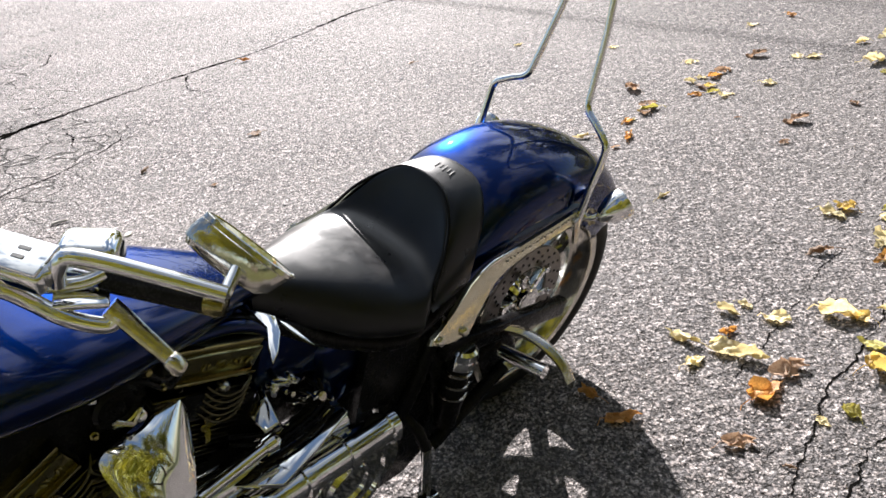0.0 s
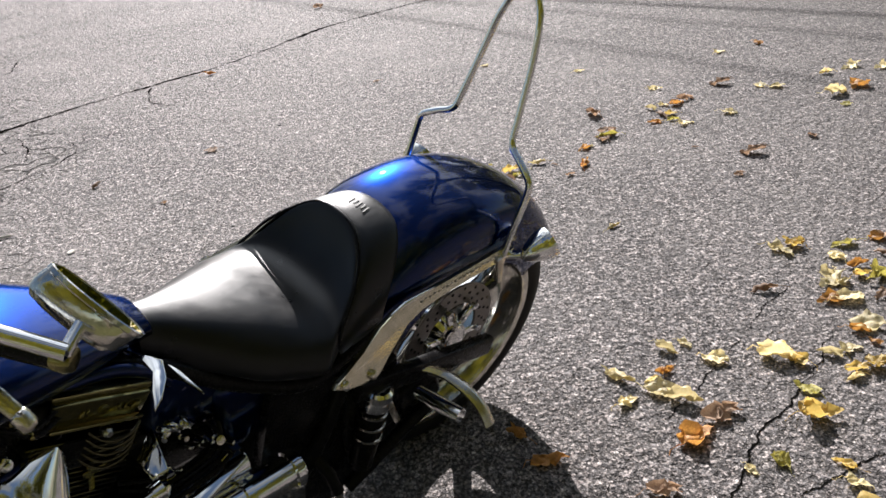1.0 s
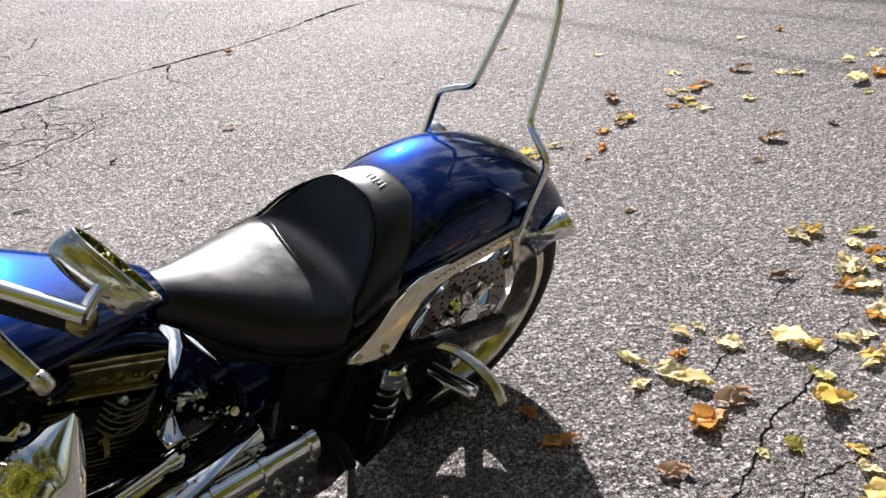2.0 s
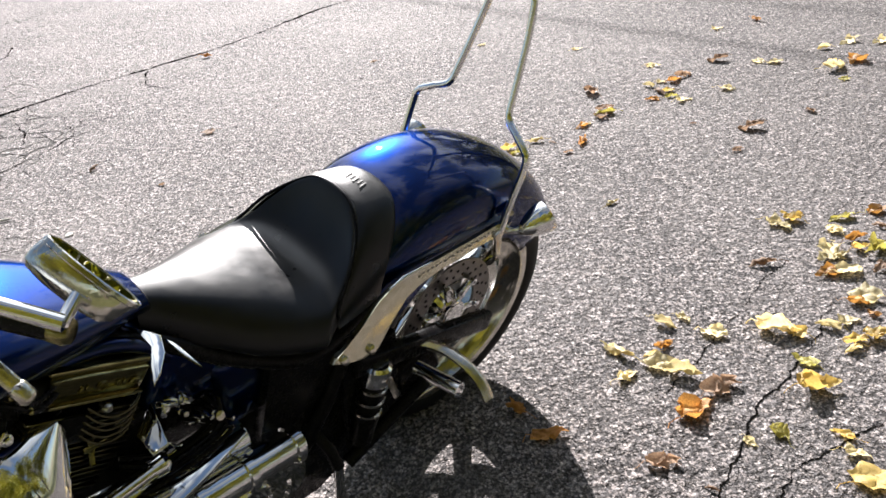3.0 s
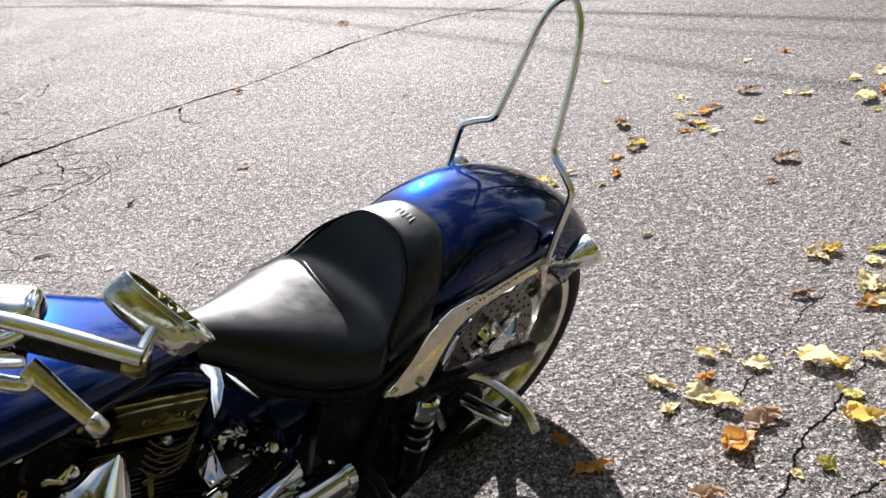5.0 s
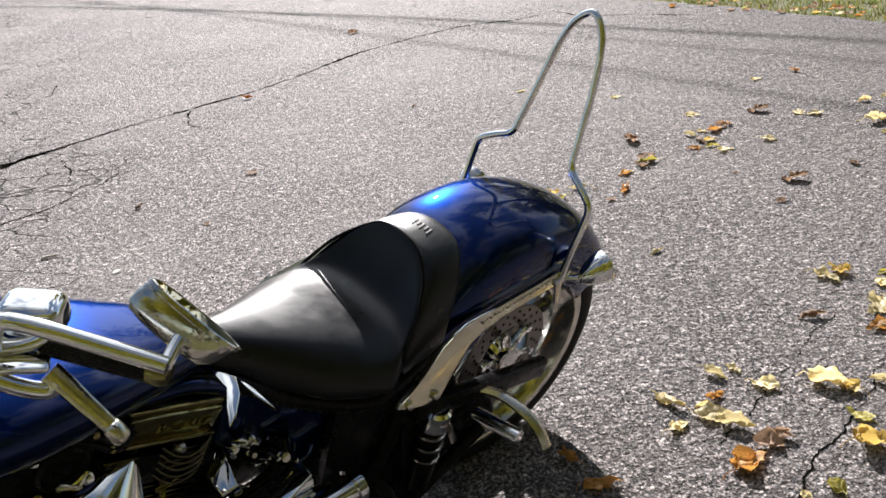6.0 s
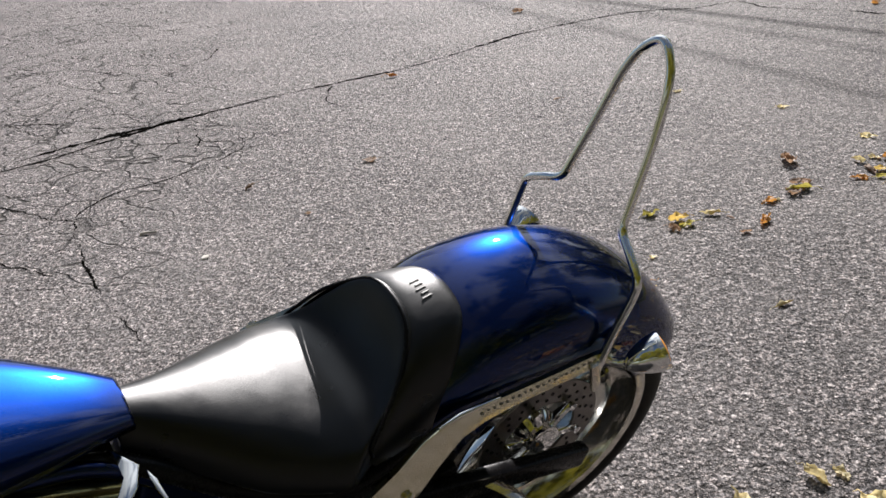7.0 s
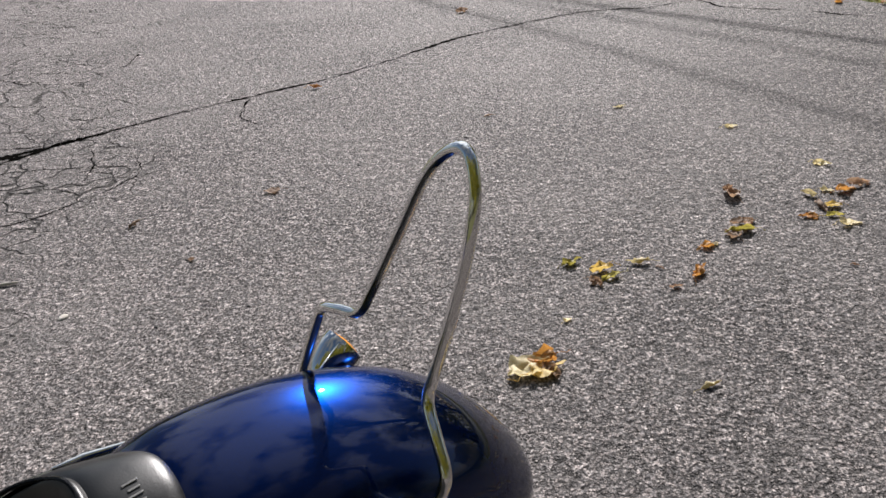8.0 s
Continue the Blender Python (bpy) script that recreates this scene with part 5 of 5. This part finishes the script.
# scattered groups beyond it
for row in ((0.68, 4.39, 0.1, -69, "b5"), (0.69, 4.06, 0.105, 15, "g4"), (0.71, 4.13, 0.082, 42, "b5"), (0.72, 4.09, 0.095, 71, "b4"), (0.67, 4.03, 0.066, -60, "b3"), (0.58, 3.94, 0.062, 43, "o1"), (0.61, 3.96, 0.033, 37, "p3"), (0.56, 3.75, 0.075, 82, "o5"),
            (1.22, 3.71, 0.09, 21, "b5"), (1.12, 3.49, 0.041, 39, "b5"), (1.02, 3.83, 0.03, -37, "b4"), (1.5, 3.83, 0.051, -63, "b5"), (1.83, 4.66, 0.064, 11, "p2"), (1.97, 4.72, 0.102, 35, "p1"), (2.1, 4.66, 0.1, 36, "p1"), (1.77, 4.34, 0.118, 27, "p2")):
    leaf(*row)
# scattered groups beyond it
for row in ((1.89, 4.41, 0.118, 53, "o1"), (1.75, 4.17, 0.056, 23, "g0")):
    leaf(*row)
# behind the rear wheel and across the drive
for row in ((0.16, 3.81, 0.060, 36, "g5"), (0.26, 3.76, 0.082, 41, "y1"), (0.29, 3.71, 0.083, 39, "g2"), (0.25, 3.67, 0.053, -33, "b5"), (0.37, 3.82, 0.074, 10, "p4"), (0.44, 3.79, 0.032, -28, "b4"), (0.49, 3.66, 0.036, 34, "b5"), (0.19, 3.44, 0.029, 46, "p1"),
            (0.11, 3.16, 0.118, 46, "p0"), (0.16, 3.16, 0.107, 45, "y6"), (0.14, 3.21, 0.098, 36, "o1"), (0.18, 3.15, 0.065, -38, "b5"), (-1.15, 4.43, 0.066, 21, "b6"), (-1.6, 4.08, 0.066, 75, "b4"), (-1.2, 3.79, 0.036, -16, "b2")):
    leaf(*row)
# behind the rear wheel and across the drive
for row in ((-0.42, 5.37, 0.044, 32, "b4"), (0.19, 5.46, 0.055, 35, "p6"), (0.7, 5.15, 0.06, 19, "p6"), (-1.51, 5.94, 0.074, 30, "o4"), (-1.06, 7.76, 0.09, 67, "b5"), (0.59, 3.13, 0.059, 34, "p7")):
    leaf(*row)


def stone_chip(x, y, size, turn, mat, words):
    """A small angular stone with an uneven broken outline and a sloping top."""
    rng = random.Random(int(1000 * abs(x * y)))
    bm = bmesh.new()
    rings = []
    for lift, grow in ((0.0, 0.92), (0.16, 1.0), (0.30, 0.72), (0.34, 0.30)):
        rings.append([Vector((math.cos(a) * grow * w, math.sin(a) * grow * w * 0.74, lift + 0.05 * math.cos(a))) * size / 2 for a, w in [(2 * math.pi * k / 9, random.Random(k + int(100 * size)).uniform(0.72, 1.15)) for k in range(9)]])
    bridge(bm, rings)
    ob = new("stone_chip", mesh_of("stone_chip", bm, mat, 25))
    ob.matrix_world = pose(x, y, 0.0008, rng.uniform(-4, 4), 0, turn)
    tagged(ob, words, "stone", "stones on the asphalt")


def dry_stick(x, y, length, turn):
    """A short pale piece of stalk, bent and thicker at one end."""
    bm = bmesh.new()
    tube(bm, spline([(-length / 2, 0, 0.006), (-length / 6, 0.002, 0.008), (length / 5, -0.001, 0.0075), (length / 2, 0.002, 0.006)], 4), 0.0055, 9, taper=lambda q: 0.0062 - 0.002 * q)
    ob = new("dry_stick", mesh_of("dry_stick", bm, PALE_STONE, 40))
    ob.matrix_world = pose(x, y, 0.0, 0, 0, turn)
    tagged(ob, "short pale dry stick lying on the asphalt", "stick")


stone_chip(-1.45, 3.36, 0.042, 70, PALE_STONE, "flat white stone chip lying on the asphalt")
dry_stick(-1.81, 3.57, 0.066, 24)
for x, y, size in ((-1.09, 3.32, 0.019), (-0.84, 3.47, 0.018), (-0.46, 5.07, 0.03), (-0.87, 4.73, 0.022)):
    stone_chip(x, y, size, 40 * x, CAST, "small black crumb of asphalt lying loose")

for k in range(110):
    u, d = leaf_rng.uniform(0.1, 0.62), leaf_rng.gauss(0.12, 0.12)
    p = EDGE_A + (EDGE_B - EDGE_A) * u + Vector((0.77, 0.64)) * d
    leaf(p.x, p.y, leaf_rng.uniform(0.04, 0.08), leaf_rng.uniform(0, 360), leaf_rng.choice("bbboyo") + leaf_rng.choice("01235"))
for k in range(40):
    u, d = leaf_rng.uniform(0.1, 0.62), leaf_rng.uniform(-0.15, 0.9)
    p = EDGE_A + (EDGE_B - EDGE_A) * u + Vector((0.77, 0.64)) * d
    leaf(p.x, p.y, leaf_rng.uniform(0.05, 0.09), leaf_rng.uniform(0, 360), leaf_rng.choice("yoobbpg") + leaf_rng.choice("01235"))


# ---- overhead cables, whose shadows cross the drive ----
def overhead_cable(shadow_a, shadow_b, height, radius):
    """A cable at that height, laid so that the sun throws its shadow through the two ground points."""
    lift = sun_way * (height / sun_way.z)
    a, b = Vector((*shadow_a, 0)) + lift, Vector((*shadow_b, 0)) + lift
    way = (b - a).normalized()
    a, b = a - way * 14, b + way * 14
    bm = bmesh.new()
    tube(bm, [a + (b - a) * t + Vector((0, 0, 1.2 * ((2 * t - 1) ** 2 - 0.2))) for t in (k / 24 for k in range(25))], radius, 8)
    tagged(new("overhead_cable", mesh_of("overhead_cable", bm, CABLE)), "black overhead service cable above the drive", "cable", "overhead cables", "structure")


overhead_cable((-0.47, 7.68), (1.58, 6.05), 5.0, 0.018)
overhead_cable((0.11, 6.92), (1.40, 5.71), 5.6, 0.010)
overhead_cable((0.41, 5.80), (1.60, 4.42), 6.2, 0.013)


# ---- trees round the drive, seen in the chrome and the paint ----
def tree(x, y, height, spread, seed):
    rng = random.Random(seed)
    t = thing("tree", pose(x, y, -0.04, 0, 0, rng.uniform(0, 360)), "broad tree with yellow-green autumn leaves standing on the lawn", "tree", "trees by the drive")
    bm = bmesh.new()
    top = height * 0.62
    tube(bm, [(0.05 * math.sin(k), 0.05 * math.cos(1.3 * k), top * k / 6) for k in range(7)], 0.2, 10, taper=lambda s: 0.22 * (1 - 0.75 * s) * height / 8)
    tips = []
    for k in range(15):
        a, z = k * 2.4 + rng.uniform(-0.4, 0.4), top * rng.uniform(0.08, 0.98)
        reach = spread * rng.uniform(0.55, 1.0)
        end = Vector((math.cos(a) * reach, math.sin(a) * reach, z + rng.uniform(0.02, 0.36) * height))
        start = Vector((0, 0, z))
        mid = (start + end) / 2 + Vector((0, 0, 0.25))
        tube(bm, [start, mid, end], 0.05, 6, taper=lambda s: 0.07 * (1 - 0.8 * s) * height / 8)
        tips += [start.lerp(end, f) for f in (0.55, 0.75, 0.92, 1.05)]
    part("trunk", bm, BARK, t)
    verts, faces = [], []
    for tip in tips:
        r = spread * rng.uniform(0.22, 0.42)
        for i in range(210):
            d = Vector((rng.gauss(0, 1), rng.gauss(0, 1), rng.gauss(0, 0.75))) * r * 0.55
            c = tip + d
            n_ = Vector((rng.gauss(0, 1), rng.gauss(0, 1), rng.gauss(0, 1) + 0.4)).normalized()
            u = n_.orthogonal().normalized() * rng.uniform(0.06, 0.12)
            v = n_.cross(u) * 0.7
            k = len(verts)
            verts += [tuple(c - u), tuple(c + v), tuple(c + u), tuple(c - v)]
            faces.append((k, k + 1, k + 2, k + 3))
    me = bpy.data.meshes.new("crown")
    me.from_pydata(verts, [], faces)
    me.materials.append(FOLIAGE)
    c = new("crown", me)
    c.parent = t


for k, (x, y, h, s) in enumerate(((1.6, -5.2, 8.0, 2.6), (5.2, -3.6, 8.5, 2.8), (8.4, -0.6, 8.5, 2.9), (-2.6, -6.0, 8.5, 2.8), (4.6, -8.2, 11.0, 3.4), (9.8, -5.0, 11.0, 3.6), (-7.5, -6.8, 9.5, 3.2), (11.8, 3.2, 9.0, 3.0), (-1.0, -10.5, 12.0, 3.6), (9.5, 17.0, 15.0, 3.6), (6.5, 25.0, 17.0, 3.8), (6.7, 14.2, 20.0, 3.6), (0.6, 31.0, 11.0, 4.2), (-8.0, 33.0, 12.0, 4.4))):
    tree(x, y, h, s, 40 + k)


def far_hedge():
    """A dense belt of foliage beyond the lawn, mirrored in the chrome."""
    rng = random.Random(77)
    verts, faces = [], []
    for i in range(15000):
        x = rng.uniform(-34, 34)
        top = 6.6 + 1.3 * noise.noise(Vector((x * 0.21, 0, 0))) + 0.6 * noise.noise(Vector((x * 0.9, 3, 0)))
        c = Vector((x, 27 + rng.gauss(0, 0.8), top * rng.random() ** 0.8))
        n_ = Vector((rng.gauss(0, 1), rng.gauss(0, 1) - 0.6, rng.gauss(0, 1))).normalized()
        u = n_.orthogonal().normalized() * rng.uniform(0.16, 0.34)
        v = n_.cross(u) * rng.uniform(0.6, 0.9)
        k = len(verts)
        verts += [tuple(c - u), tuple(c + v), tuple(c + u), tuple(c - v)]
        faces.append((k, k + 1, k + 2, k + 3))
    me = bpy.data.meshes.new("hedge")
    me.from_pydata(verts, [], faces)
    me.materials.append(FOLIAGE)
    tagged(new("hedge", me), "tall dense yellow-green hedge beyond the lawn", "hedge", kind="stuff")


far_hedge()
